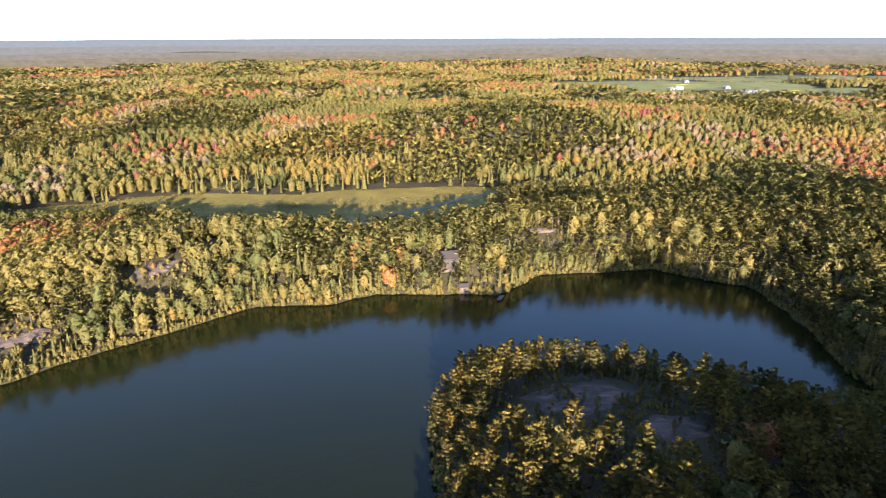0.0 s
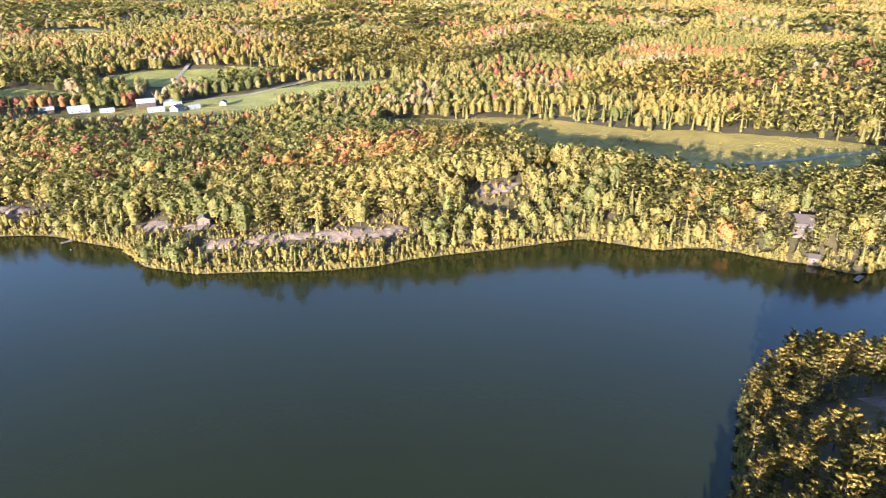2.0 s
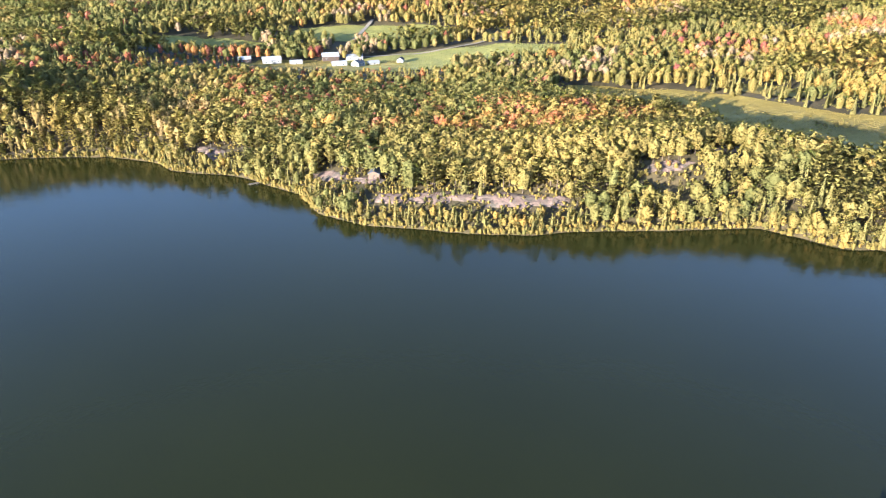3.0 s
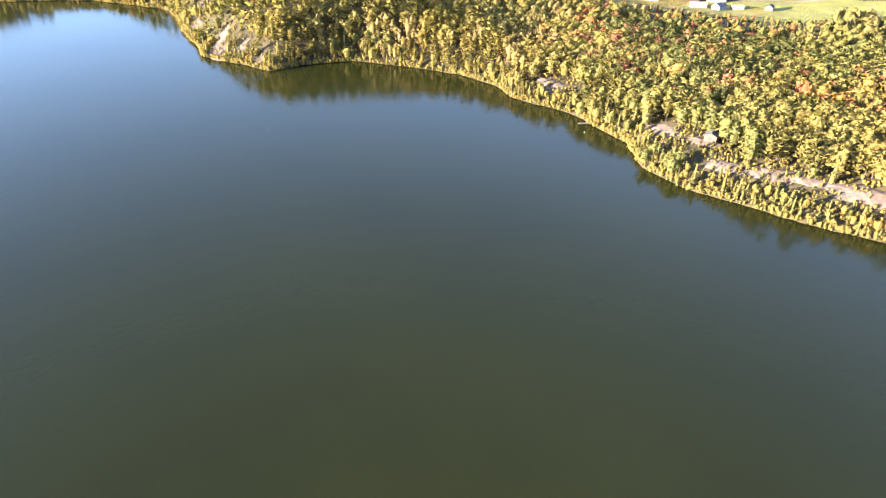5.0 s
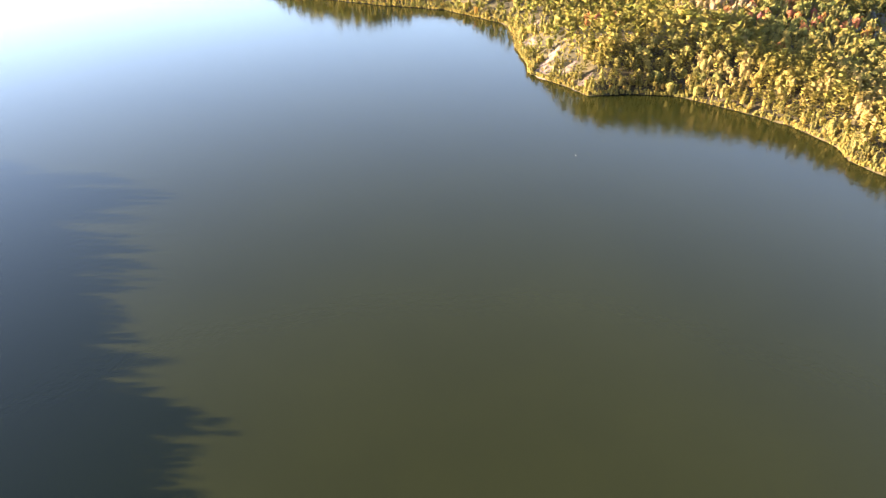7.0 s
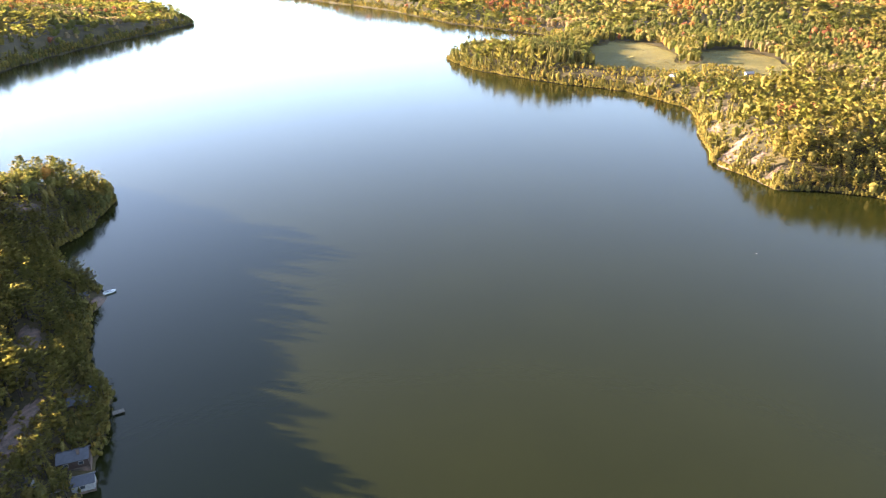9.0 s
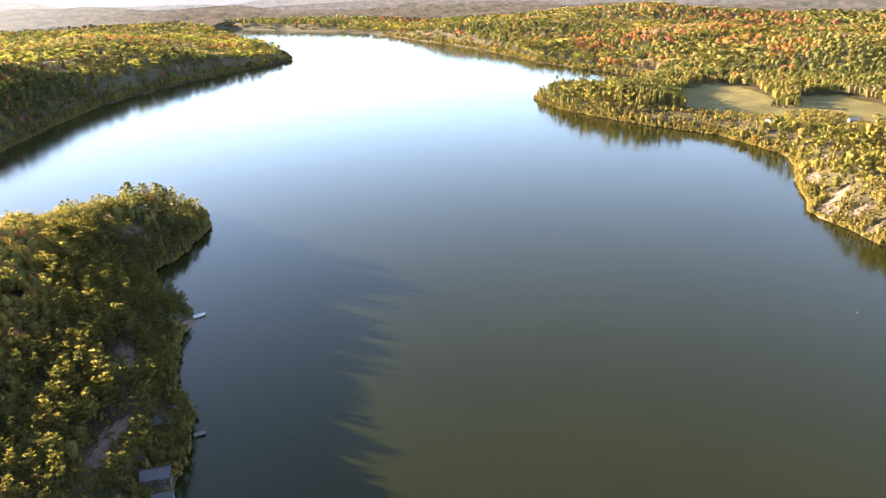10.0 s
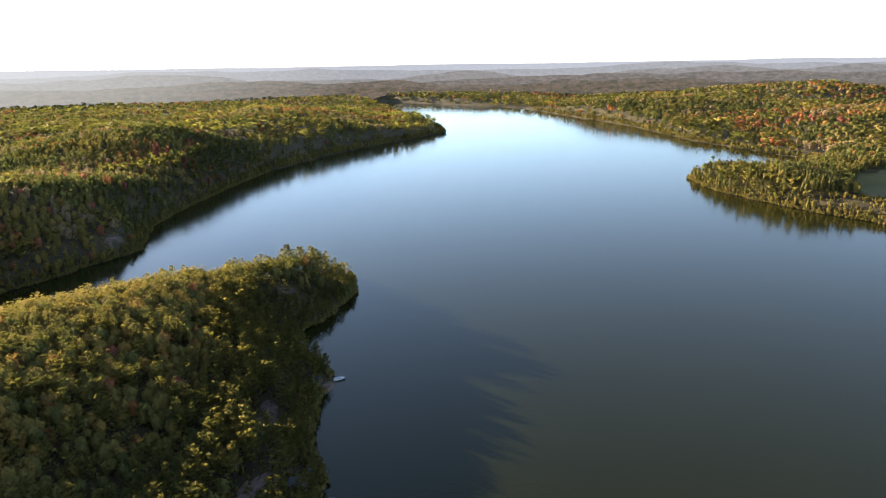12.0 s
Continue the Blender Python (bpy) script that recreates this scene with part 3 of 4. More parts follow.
def scatter(lo, hi, spacing, seed):
    """Jittered places on land between two distances from the middle of the walk, in the directions that matter."""
    rng = np.random.default_rng(seed)
    a = np.arange(-hi, hi, spacing)
    x, y = [v.ravel() for v in np.meshgrid(a, a)]
    x, y = x + rng.uniform(-0.48, 0.48, x.shape) * spacing, y + rng.uniform(-0.48, 0.48, x.shape) * spacing
    r = np.hypot(x, y)
    az = np.degrees(np.arctan2(-x, y))
    s = (r >= lo) & (r < hi) & (((az > -42) | (az < -178)) | (r < 210))
    x, y = x[s], y[s]
    sd = shore_distance(x, y)
    s = sd > 1.2
    x, y, sd = x[s], y[s], sd[s]
    keep = np.ones(x.shape, bool)
    for e in MEADOWS:
        keep &= ~in_ellipse(x, y, e, 1.0)
    for e in ROCKS:
        keep &= ~(in_ellipse(x, y, e, 0.0) & ((fbm(x, y, 9, 61, 2) > 0.47) | (e[1] < -100)))
    for f in CLEAR:
        keep &= ~in_ellipse(x, y, f, 0.0)
    thin = (x > -20) & (y > 60) & (y < 225) & (x < 140)
    keep &= ~(thin & (rng.uniform(size=x.shape) < 0.3))
    x, y, sd = x[keep], y[keep], sd[keep]
    return x, y, sd, land_height(x, y, sd), rng


CLEAR = [(-110, -153, 7, 5, 0), (-131, -175, 4, 4, 0), (-194, -228, 9, 5, 10), (-179, -255, 4, 4, 0), (-140, -180, 3, 3, 0), (3, 301, 5, 4.5, 10), (-14, 303, 3, 3, 0), (26, 284, 3, 5, 0),
         (-242, 212, 6, 5, 0), (-223, 193, 6, 5, 0), (-680, -36, 9, 7, 0), (-425, 372, 30, 16, 45)]
for pts in ROADS:
    CLEAR += [((a[0] + b[0]) / 2, (a[1] + b[1]) / 2, math.dist(a, b) / 2 + 5, 9, math.degrees(math.atan2(b[1] - a[1], b[0] - a[0]))) for a, b in zip(pts, pts[1:])]


# stands that have turned: x, y, reach along, reach across, heading, range of tint, share of the trees
AUTUMN = [(-205, 300, 62, 30, 62, 0.7, 0.92, 0.55), (-52, 332, 28, 13, 5, 0.6, 0.74, 0.85), (-98, 492, 46, 22, 0, 0.55, 0.74, 0.9), (-110, 748, 85, 40, 0, 0.74, 0.95, 0.65),
          (-45, 605, 75, 24, 0, 0.74, 0.95, 0.6), (60, 650, 60, 25, 0, 0.8, 1.0, 0.4), (-390, 990, 70, 28, 55, 0.85, 1.0, 0.6), (-60, 545, 80, 30, 0, 0.5, 0.72, 0.7), (-30, 300, 16, 14, 0, 0.7, 0.86, 0.4),
          (-976, -1206, 160, 70, 30, 0.74, 0.96, 0.4), (-1379, -371, 200, 70, 20, 0.74, 1.0, 0.35), (-1540, -170, 220, 60, 25, 0.76, 1.0, 0.42), (-1262, -91, 200, 60, 15, 0.72, 0.92, 0.4), (-1600, 150, 300, 120, 20, 0.74, 1.0, 0.35),
          (-492, 52, 30, 18, 150, 0.8, 1.0, 0.6), (350, 480, 120, 50, 30, 0.78, 0.98, 0.4), (-700, 700, 160, 70, 20, 0.78, 1.0, 0.35)]


def species(x, y, sd, rng):
    """0 broad, 1 pine, 2 spruce, 3 birch, and the tree's tint."""
    n = len(x)
    a, b = fbm(x, y, 70, 21, 3), fbm(x, y, 120, 27, 3)
    u = rng.uniform(size=n)
    kind = np.zeros(n, int)
    kind[(a > 0.56) & (u < np.where(np.hypot(x, y) < 460, 0.2, 0.45))] = 2
    kind[(a < 0.39) & (u < 0.5)] = 3
    kind[(b > 0.57) & (u > 0.35)] = 1
    kind[(sd < 14) & (u < 0.15)] = 2
    kind[(sd < 30) & (u > 0.7)] = 1
    kind[(sd < 10) & (u > 0.88)] = 1
    # pines on the bare points, broad crowns on the ridge across the lake
    near_point = (x > -30) & (y > 60) & (y < 230) & (x < 140) & (sd > 0) & (y < 225 - x * 0.15)
    kind[near_point & (u < 0.8)] = 1
    ridge = in_ellipse(x, y, (-160, 300, 120, 60, 48)) & (sd > 22)
    kind[ridge & (u < 0.85)] = 0
    south = in_ellipse(x, y, (-60, -270, 210, 120, 15)) & (sd > 28)
    kind[south & (u < 0.8)] = 0
    far = np.hypot(x, y)
    kind[in_ellipse(x, y, (-140, -225, 120, 55, 45)) & (u < 0.62) & (sd < 42)] = 1
    kind[in_ellipse(x, y, (-735, -195, 120, 62, 62)) & (u < 0.6)] = 2
    c = fbm(x, y, 90, 33, 3)
    tint = np.clip(rng.normal(0.25, 0.12, n) + (c - 0.5) * 0.9, 0.02, 0.7)
    tint[(kind == 1) | (kind == 2)] += 0.2
    tint = np.where(ridge, 0.36 + (tint - 0.29) * 0.5, tint) + 0.1 * smooth(470, 560, y)
    tint = np.clip(tint, 0.02, 0.9)
    patch = fbm(x, y, 150, 39, 3)
    odds = np.where(far > 520, 0.04 + 0.5 * smooth(0.53, 0.68, patch), 0.012 + 0.16 * smooth(0.58, 0.74, patch))
    south_land = in_ellipse(x, y, (-120, -265, 220, 120, 30))
    tint = np.where(south_land | (x < -420), tint - 0.06, tint) - 0.08 * smooth(-200, -280, x) * smooth(340, 260, y)
    odds = np.where(south_land, 0.01, np.where((sd < 32) & (far < 460), 0.0, odds))
    odds = np.where(in_ellipse(x, y, (-740, -150, 170, 130, 40)), 0.015, odds)
    red = (rng.uniform(size=n) < np.where(ridge, 0.01, odds)) & (kind == 0)
    tint[red] = rng.uniform(0.72, 1.0, red.sum())
    bare = (kind == 3) & (far > 480) & (fbm(x, y, 130, 45, 3) > 0.48)
    tint[bare] = rng.uniform(0.75, 1.0, bare.sum())
    tint = np.clip(tint, 0.02, 1.0)
    for *e, low, high, share in AUTUMN:
        s = in_ellipse(x, y, e) & (kind != 1) & (kind != 2) & (rng.uniform(size=n) < share)
        kind[s], tint[s] = 0, rng.uniform(low, high, s.sum())
    return kind, tint


def single_trees(name, kind, x, y, z, height, material, label, group, seed, variants=9):
    """Trees that stand apart as things of their own: trunk with limbs, and crown."""
    rng = np.random.default_rng(seed)
    pairs = []
    for _ in range(variants):
        leaves, ways = crown(kind, 4, rng)
        cm = tri_mesh("crown", leaves, [material], np.zeros(len(leaves)), None, ways)
        stem = [trunk_tris(0.018, 0.93, 7)]
        for j in range(9):
            a, h = rng.uniform(0, 6.28), rng.uniform(0.3, 0.8)
            d = np.array([math.cos(a), math.sin(a), 0.35])
            side = np.array([-math.sin(a), math.cos(a), 0]) * 0.005
            p = np.array([0, 0, h])
            tip = p + d * rng.uniform(0.1, 0.2)
            up = np.array([0, 0, 0.009])
            stem.append(np.array([(p - side, p + side, tip), (p + side, p + up, tip), (p + up, p - side, tip)]))
        st = np.concatenate(stem)
        pairs.append((tri_mesh("trunk", st, [M_BARK], np.zeros(len(st))), cm))
    for i in range(len(x)):
        root = new(name)
        s = float(height[i])
        w = s * rng.uniform(0.8, 1.15) * (1.0 if kind == "pine" else 1.25)
        root.matrix_basis = Matrix.LocRotScale((x[i], y[i], z[i]), Euler((rng.normal(0, 0.03), rng.normal(0, 0.03), rng.uniform(0, 6.28))), (w, w, s))
        tm, cm = pairs[int(rng.integers(0, variants))]
        for nm, me in (("trunk", tm), ("crown", cm)):
            new(nm, me).parent = root
        tagged(root, label, "tree", group)


def plant(lo, hi, spacing, seed, level, tall, width=1.0, variants=6, apart=False):
    x, y, sd, z, rng = scatter(lo, hi, spacing, seed)
    kind, tint = species(x, y, sd, rng)
    height = rng.uniform(0.86, 1.12, len(x)) * tall * (0.85 + 0.3 * fbm(x, y, 40, 71, 2))
    height *= np.array([1.0, 1.2, 1.0, 1.05])[kind] * (0.72 + 0.28 * smooth(2, 25, sd))
    for e in ROCKS:
        r = math.hypot(e[0], e[1])
        front = (e[0] * (1 - 10 / r), e[1] * (1 - 10 / r), e[2] + 4, e[3] + 7, e[4]) if e[1] > 60 else (e[0] * (1 - 5 / r), e[1] * (1 - 5 / r), e[2] - 1, e[3] + 3, e[4])
        height = np.where(in_ellipse(x, y, front) & (r < 600), height * 0.3, height)
    height = np.where((x > -260) & (x < 30) & (y > 376) & (y < 412), height * 0.5, height)
    height = np.where(in_ellipse(x, y, (-450, 318, 130, 42, 40)), height * 0.42, height)
    height = np.where(in_ellipse(x, y, (-700, -70, 85, 32, 80)) | in_ellipse(x, y, (-690, 5, 70, 35, 10)), height * 0.32, height)
    height = np.where(in_ellipse(x, y, (450, 1200, 280, 90, 0)) | in_ellipse(x, y, (640, 1560, 280, 60, 0)), height * 0.4, height)
    height = np.where((kind == 0) & in_ellipse(x, y, (-120, -265, 220, 120, 30)), height * 0.9, height)
    height = np.where((kind == 0) & in_ellipse(x, y, (-118, -208, 110, 42, 45)), height * 0.8, height)
    height = np.where(in_ellipse(x, y, (-765, -225, 115, 62, 62)), height * 1.35, height)
    height = np.where((kind == 1) & in_ellipse(x, y, (-270, -332, 45, 25, 30)), height * rng.uniform(0.85, 1.15, len(x)), height)
    single = np.zeros(len(x), bool)
    if apart:
        a = (kind == 1) & in_ellipse(x, y, (45, 160, 62, 62, 0)) & (y > 95)
        b = (kind == 0) & in_ellipse(x, y, (-120, -235, 110, 50, 45))
        for s, args in ((a, ("white_pine_tree", "pine", T_PINE, "tall white pine with layered plumes of green needles", "pines on the rocky point", 501)),
                        (b, ("maple_tree", "broad", T_BROAD, "round-crowned broadleaf tree turning olive and gold", "broadleaf trees on the point", 502))):
            idx = np.flatnonzero(s)[:300]
            single[idx] = True
            nm, k, mat, label, group, sd_ = args
            single_trees(nm, k, x[idx], y[idx], z[idx], height[idx], mat, label, group, sd_)
    az = np.degrees(np.arctan2(-x, y))
    unseen = apart & ((az < -40) | (az > 166) | ((np.hypot(x, y) < 125) & (y > -90)))
    home = apart & ~unseen & (((y < -90) & (np.hypot(x, y) < 430)) | ((x > -15) & (y < 222)))
    for i, k in enumerate(KINDS):
        s = (kind == i) & ~single & home
        if s.sum():
            woods(k, x[s], y[s], z[s], height[s], tint[s], 3, seed + 50 + i, 8, width * (1.35, 1.1, 1.1, 1.2)[i])
        s = (kind == i) & ~single & unseen
        if s.sum():
            woods(k, x[s], y[s], z[s], height[s], tint[s], 0, seed + 70 + i, 4, width)
        s = (kind == i) & ~single & ~home & ~unseen
        if s.sum():
            woods(k, x[s], y[s], z[s], height[s], tint[s], level, seed + i, variants, width * (1.42 if apart and i == 0 else 1.1 if apart else 1.0), lo >= 460)


def plant_shore(spacing, reach, seed):
    """Low spruce, cedar and brush that crowd the water's edge."""
    rng = np.random.default_rng(seed)
    pts = []
    for (ax, ay), (bx, by) in zip(LAKE, np.roll(LAKE, -1, axis=0)):
        away = min(math.hypot(ax, ay), math.hypot(bx, by))
        if away < reach:
            n = int(math.hypot(bx - ax, by - ay) / spacing * (11 if away < 700 else 8))
            u = rng.uniform(size=n)
            pts.append(np.stack([ax + (bx - ax) * u + rng.uniform(-12, 12, n), ay + (by - ay) * u + rng.uniform(-12, 12, n)], 1))
    p = np.concatenate(pts)
    x, y = p[:, 0], p[:, 1]
    sd = shore_distance(x, y)
    s = (sd > 0.1) & (sd < 9)
    for e in ROCKS:
        s &= ~in_ellipse(x, y, e, -1.0)
    for e in CLEAR:
        s &= ~in_ellipse(x, y, e, 0.0)
    x, y, sd = x[s], y[s], sd[s]
    z = land_height(x, y, sd)
    height = rng.uniform(3.5, 8.5, len(x)) * (0.55 + 0.45 * smooth(0, 7, sd)) * (1 + 0.5 * smooth(600, 1200, np.hypot(x, y)))
    tint = np.clip(rng.normal(0.45, 0.16, len(x)), 0, 1)
    c = rng.uniform(size=len(x)) < 0.62
    woods("spruce", x[c], y[c], z[c], height[c], tint[c], 1, seed, 6, 1.4)
    c = ~c
    woods("broad", x[c], y[c], z[c], height[c] * 0.8, np.clip(tint[c], 0, 0.7), 1, seed + 1, 6, 1.2)


def plant_brush(places, height, seed):
    """Low brush at given places."""
    rng = np.random.default_rng(seed)
    x, y = places
    tint = np.clip(rng.normal(0.36, 0.14, len(x)), 0, 0.75)
    woods("broad", x, y, np.maximum(land_height(x, y), 0.1) - 0.25, rng.uniform(0.6, 1.3, len(x)) * height, tint, 0, seed, 5, 1.5)


def brush_places(seed):
    """Along the water's edge, and thinly over the meadows."""
    rng = np.random.default_rng(seed)
    px, py = [], []
    for (ax, ay), (bx, by) in zip(LAKE, np.roll(LAKE, -1, axis=0)):
        if min(math.hypot(ax, ay), math.hypot(bx, by)) < 900:
            n = int(math.hypot(bx - ax, by - ay) * 7)
            u = rng.uniform(size=n)
            px.append(ax + (bx - ax) * u + rng.uniform(-6, 6, n))
            py.append(ay + (by - ay) * u + rng.uniform(-6, 6, n))
    x, y = np.concatenate(px), np.concatenate(py)
    sd = shore_distance(x, y)
    s = (sd > -0.1) & (sd < 2.6)
    for e in CLEAR:
        s &= ~in_ellipse(x, y, e, 0.0)
    return x[s], y[s]


plant(0, 460, 4.5, 101, 2, 12.0, 0.95, 12, apart=True)
plant_shore(3.0, 1900, 151)
plant_brush(brush_places(161), 2.4, 171)
for e in ROCKS:
    if math.hypot(e[0], e[1]) < 700:
        rr = np.random.default_rng(int(abs(e[0])) + 7)
        m = int((e[2] + 8) * (e[3] + 10) * (0.5 if e[0] > -420 else 0.2))
        u, v = rr.uniform(-1, 1, (2, m))
        c, sn = math.cos(radians(e[4])), math.sin(radians(e[4]))
        bx, by = e[0] + u * (e[2] + 8) * c - v * (e[3] + 10) * sn, e[1] + u * (e[2] + 8) * sn + v * (e[3] + 10) * c
        s = (shore_distance(bx, by) > 1) & (~in_ellipse(bx, by, e, -0.5) | (fbm(bx, by, 6, 63, 2) < 0.4))
        plant_brush((bx[s], by[s]), 1.9, 177)


def standing_grass(e, material, name, label, per, height, seed):
    """Upright tufts all over an open place."""
    rng = np.random.default_rng(seed)
    n = int(math.pi * e[2] * e[3] / per)
    r, a = np.sqrt(rng.uniform(size=n)) * 1.04, rng.uniform(0, 2 * math.pi, n)
    u, v = r * np.cos(a) * e[2], r * np.sin(a) * e[3]
    c, s = math.cos(radians(e[4])), math.sin(radians(e[4]))
    x, y = e[0] + u * c - v * s, e[1] + u * s + v * c
    keep = shore_distance(x, y) > 2
    for f in CLEAR:
        keep &= ~in_ellipse(x, y, f, -3.0)
    x, y = x[keep], y[keep]
    n = len(x)
    z = land_height(x, y) + 0.5
    turn, w, h = rng.uniform(0, math.pi, n), rng.uniform(0.2, 0.5, n), rng.uniform(0.5, 1.3, n) * height
    dx, dy, lean = np.cos(turn) * w, np.sin(turn) * w, rng.normal(0, 0.4, (2, n))
    tris = np.stack([np.stack([x - dx, y - dy, z], 1), np.stack([x + dx, y + dy, z], 1), np.stack([x + lean[0], y + lean[1], z + 0.2 + h], 1)], 1)
    return tagged(new(name, tri_mesh(name, tris, [material], np.zeros(n))), label, "grass", kind="stuff")


for k, e in enumerate(MEADOWS):
    if math.hypot(e[0], e[1]) < 1100:
        if e[5] is M_PASTURE:
            standing_grass(e, M_GREEN_GRASS, "pasture_grass", "short green grass of a pasture", 1.6, 0.35, 900 + k)
        else:
            standing_grass(e, M_GRASS, "meadow_grass", "tall dry grass standing in a clearing", 1.1, 0.3, 900 + k)
for k, e in enumerate(((-700, -70, 85, 32, 80), (-690, 5, 70, 35, 10))):
    rr = np.random.default_rng(620 + k)
    u, v = rr.uniform(-1, 1, (2, 700))
    c, sn = math.cos(radians(e[4])), math.sin(radians(e[4]))
    bx, by = e[0] + u * e[2] * c - v * e[3] * sn, e[1] + u * e[2] * sn + v * e[3] * c
    s = (shore_distance(bx, by) > 1) & (u * u + v * v < 1)
    for f in CLEAR:
        s &= ~in_ellipse(bx, by, f, 0.0)
    plant_brush((bx[s], by[s]), 3.2, 640 + k)
rng_m = np.random.default_rng(181)
for e in MEADOWS[:11]:
    u, v = rng_m.uniform(-1, 1, (2, 260))
    s = u * u + v * v < 0.95
    s &= fbm(e[0] + u * e[2], e[1] + v * e[3], 25, 51, 2) > 0.5
    c, sn = math.cos(radians(e[4])), math.sin(radians(e[4]))
    if e[5] is M_MEADOW:
        plant_brush((e[0] + u[s] * e[2] * c - v[s] * e[3] * sn, e[1] + u[s] * e[2] * sn + v[s] * e[3] * c), 1.8, 190)
plant(460, 1000, 6.9, 201, 1, 12.0, 1.16, 10)
plant(1000, 2000, 13.0, 301, 0, 12.0, 1.95, 8)
plant(2000, 2650, 22, 401, 0, 13.5, 2.6, 6)


# ---- buildings, docks, boats ----
def plain(name, c, rough=0.6, spec=0.3, metal=0.0, scale=2.0):
    m = Mat(name, rough, spec)
    f = m.noise(scale, 4)
    m.colour(m.ramp(f, [(0.3, [v * 0.8 for v in c]), (0.7, [min(v * 1.12, 1) for v in c])]))
    m.b.inputs["Metallic"].default_value = metal
    return m.m


M_WHITE, M_STEEL = plain("white_siding", (0.2, 0.195, 0.185)), plain("barn_steel", (0.19, 0.19, 0.195), 0.6, 0.3)
M_BROWN, M_LOG = plain("brown_siding", (0.042, 0.027, 0.02)), plain("log_wall", (0.085, 0.05, 0.032))
M_SHINGLE, M_GREY_ROOF = plain("dark_shingles", (0.045, 0.04, 0.04), 0.9, 0.2, 0, 1.0), plain("grey_roof", (0.055, 0.058, 0.066), 0.8, 0.3, 0, 1.0)
M_TAN_ROOF, M_PLANK = plain("tan_roof", (0.055, 0.042, 0.034)), plain("weathered_planks", (0.11, 0.095, 0.08), 0.85)
M_BLUE, M_FIBRE = plain("blue_tarp", (0.03, 0.12, 0.42), 0.5), plain("white_gelcoat", (0.5, 0.5, 0.49), 0.35, 0.5)
M_BLACK, M_ALU = plain("black_rubber", (0.02, 0.02, 0.022)), plain("aluminium", (0.55, 0.56, 0.58), 0.4, 0.5, 0.8)
glass = Mat("window_glass", 0.05, 0.6)
glass.colour((0.03, 0.035, 0.04))
M_GLASS = glass.m


def bm_box(cx, cy, cz, sx, sy, sz, bevel=0.0, bm=None):
    """A box about a centre, into a bmesh."""
    bm = bm or bmesh.new()
    r = bmesh.ops.create_cube(bm, size=1.0, matrix=Matrix.LocRotScale((cx, cy, cz), None, (sx, sy, sz)))
    if bevel:
        ed = {e for v in r["verts"] for e in v.link_edges}
        bmesh.ops.bevel(bm, geom=list(ed), offset=bevel, segments=2, affect="EDGES")
    return bm


def bm_rod(a, b, radius, sides=8, bm=None, taper=1.0):
    bm = bm or bmesh.new()
    a, b = Vector(a), Vector(b)
    q = (b - a).to_track_quat("Z", "Y").to_matrix().to_4x4()
    bmesh.ops.create_cone(bm, cap_ends=True, segments=sides, radius1=radius, radius2=radius * taper, depth=(b - a).length, matrix=Matrix.Translation((a + b) / 2) @ q)
    return bm


def part(name, bm, material, parent, label=""):
    me = bpy.data.meshes.new(name)
    bm.to_mesh(me)
    bm.free()
    me.materials.append(material)
    ob = new(name, me)
    ob.parent = parent
    return tagged(ob, label)


def thing(name, x, y, ang, label, category, group="", z=None):
    ob = new(name)
    ob.matrix_basis = pose(x, y, float(land_height(np.array([x]), np.array([y]))[0]) if z is None else z, 0, 0, ang)
    return tagged(ob, label, category, group)


def prism(w, d, z0, z1, over=0.0):
    """The gable end's triangle, run along the length d."""
    bm = bmesh.new()
    v = [bm.verts.new(p) for y in (-d / 2, d / 2) for p in ((-w / 2, y, z0), (w / 2, y, z0), (0, y, z1))]
    for f in ((0, 1, 2), (3, 5, 4), (0, 3, 4, 1), (1, 4, 5, 2), (2, 5, 3, 0)):
        bm.faces.new([v[i] for i in f])
    return bm


def roof_slab(w, d, z0, z1, side, over=0.35, thick=0.16):
    bm = bmesh.new()
    run = Vector((side * w / 2, 0, z0 - z1))
    tip = Vector((0, 0, z1)) + run * (1 + over / run.length)
    up = Vector((side * (z1 - z0), 0, w / 2)).normalized() * thick
    rows = []
    for y in (-d / 2 - over, d / 2 + over):
        for p in (Vector((0, 0, z1)), tip):
            rows.append([bm.verts.new((p.x, y, p.z)), bm.verts.new((p.x + up.x, y, p.z + up.z))])
    a, b, c, e = rows
    for f in ((a[0], b[0], b[1], a[1]), (c[0], c[1], e[1], e[0]), (a[1], b[1], e[1], c[1]), (a[0], c[0], e[0], b[0]), (b[0], e[0], e[1], b[1]), (a[0], a[1], c[1], c[0])):
        bm.faces.new(f)
    return bm


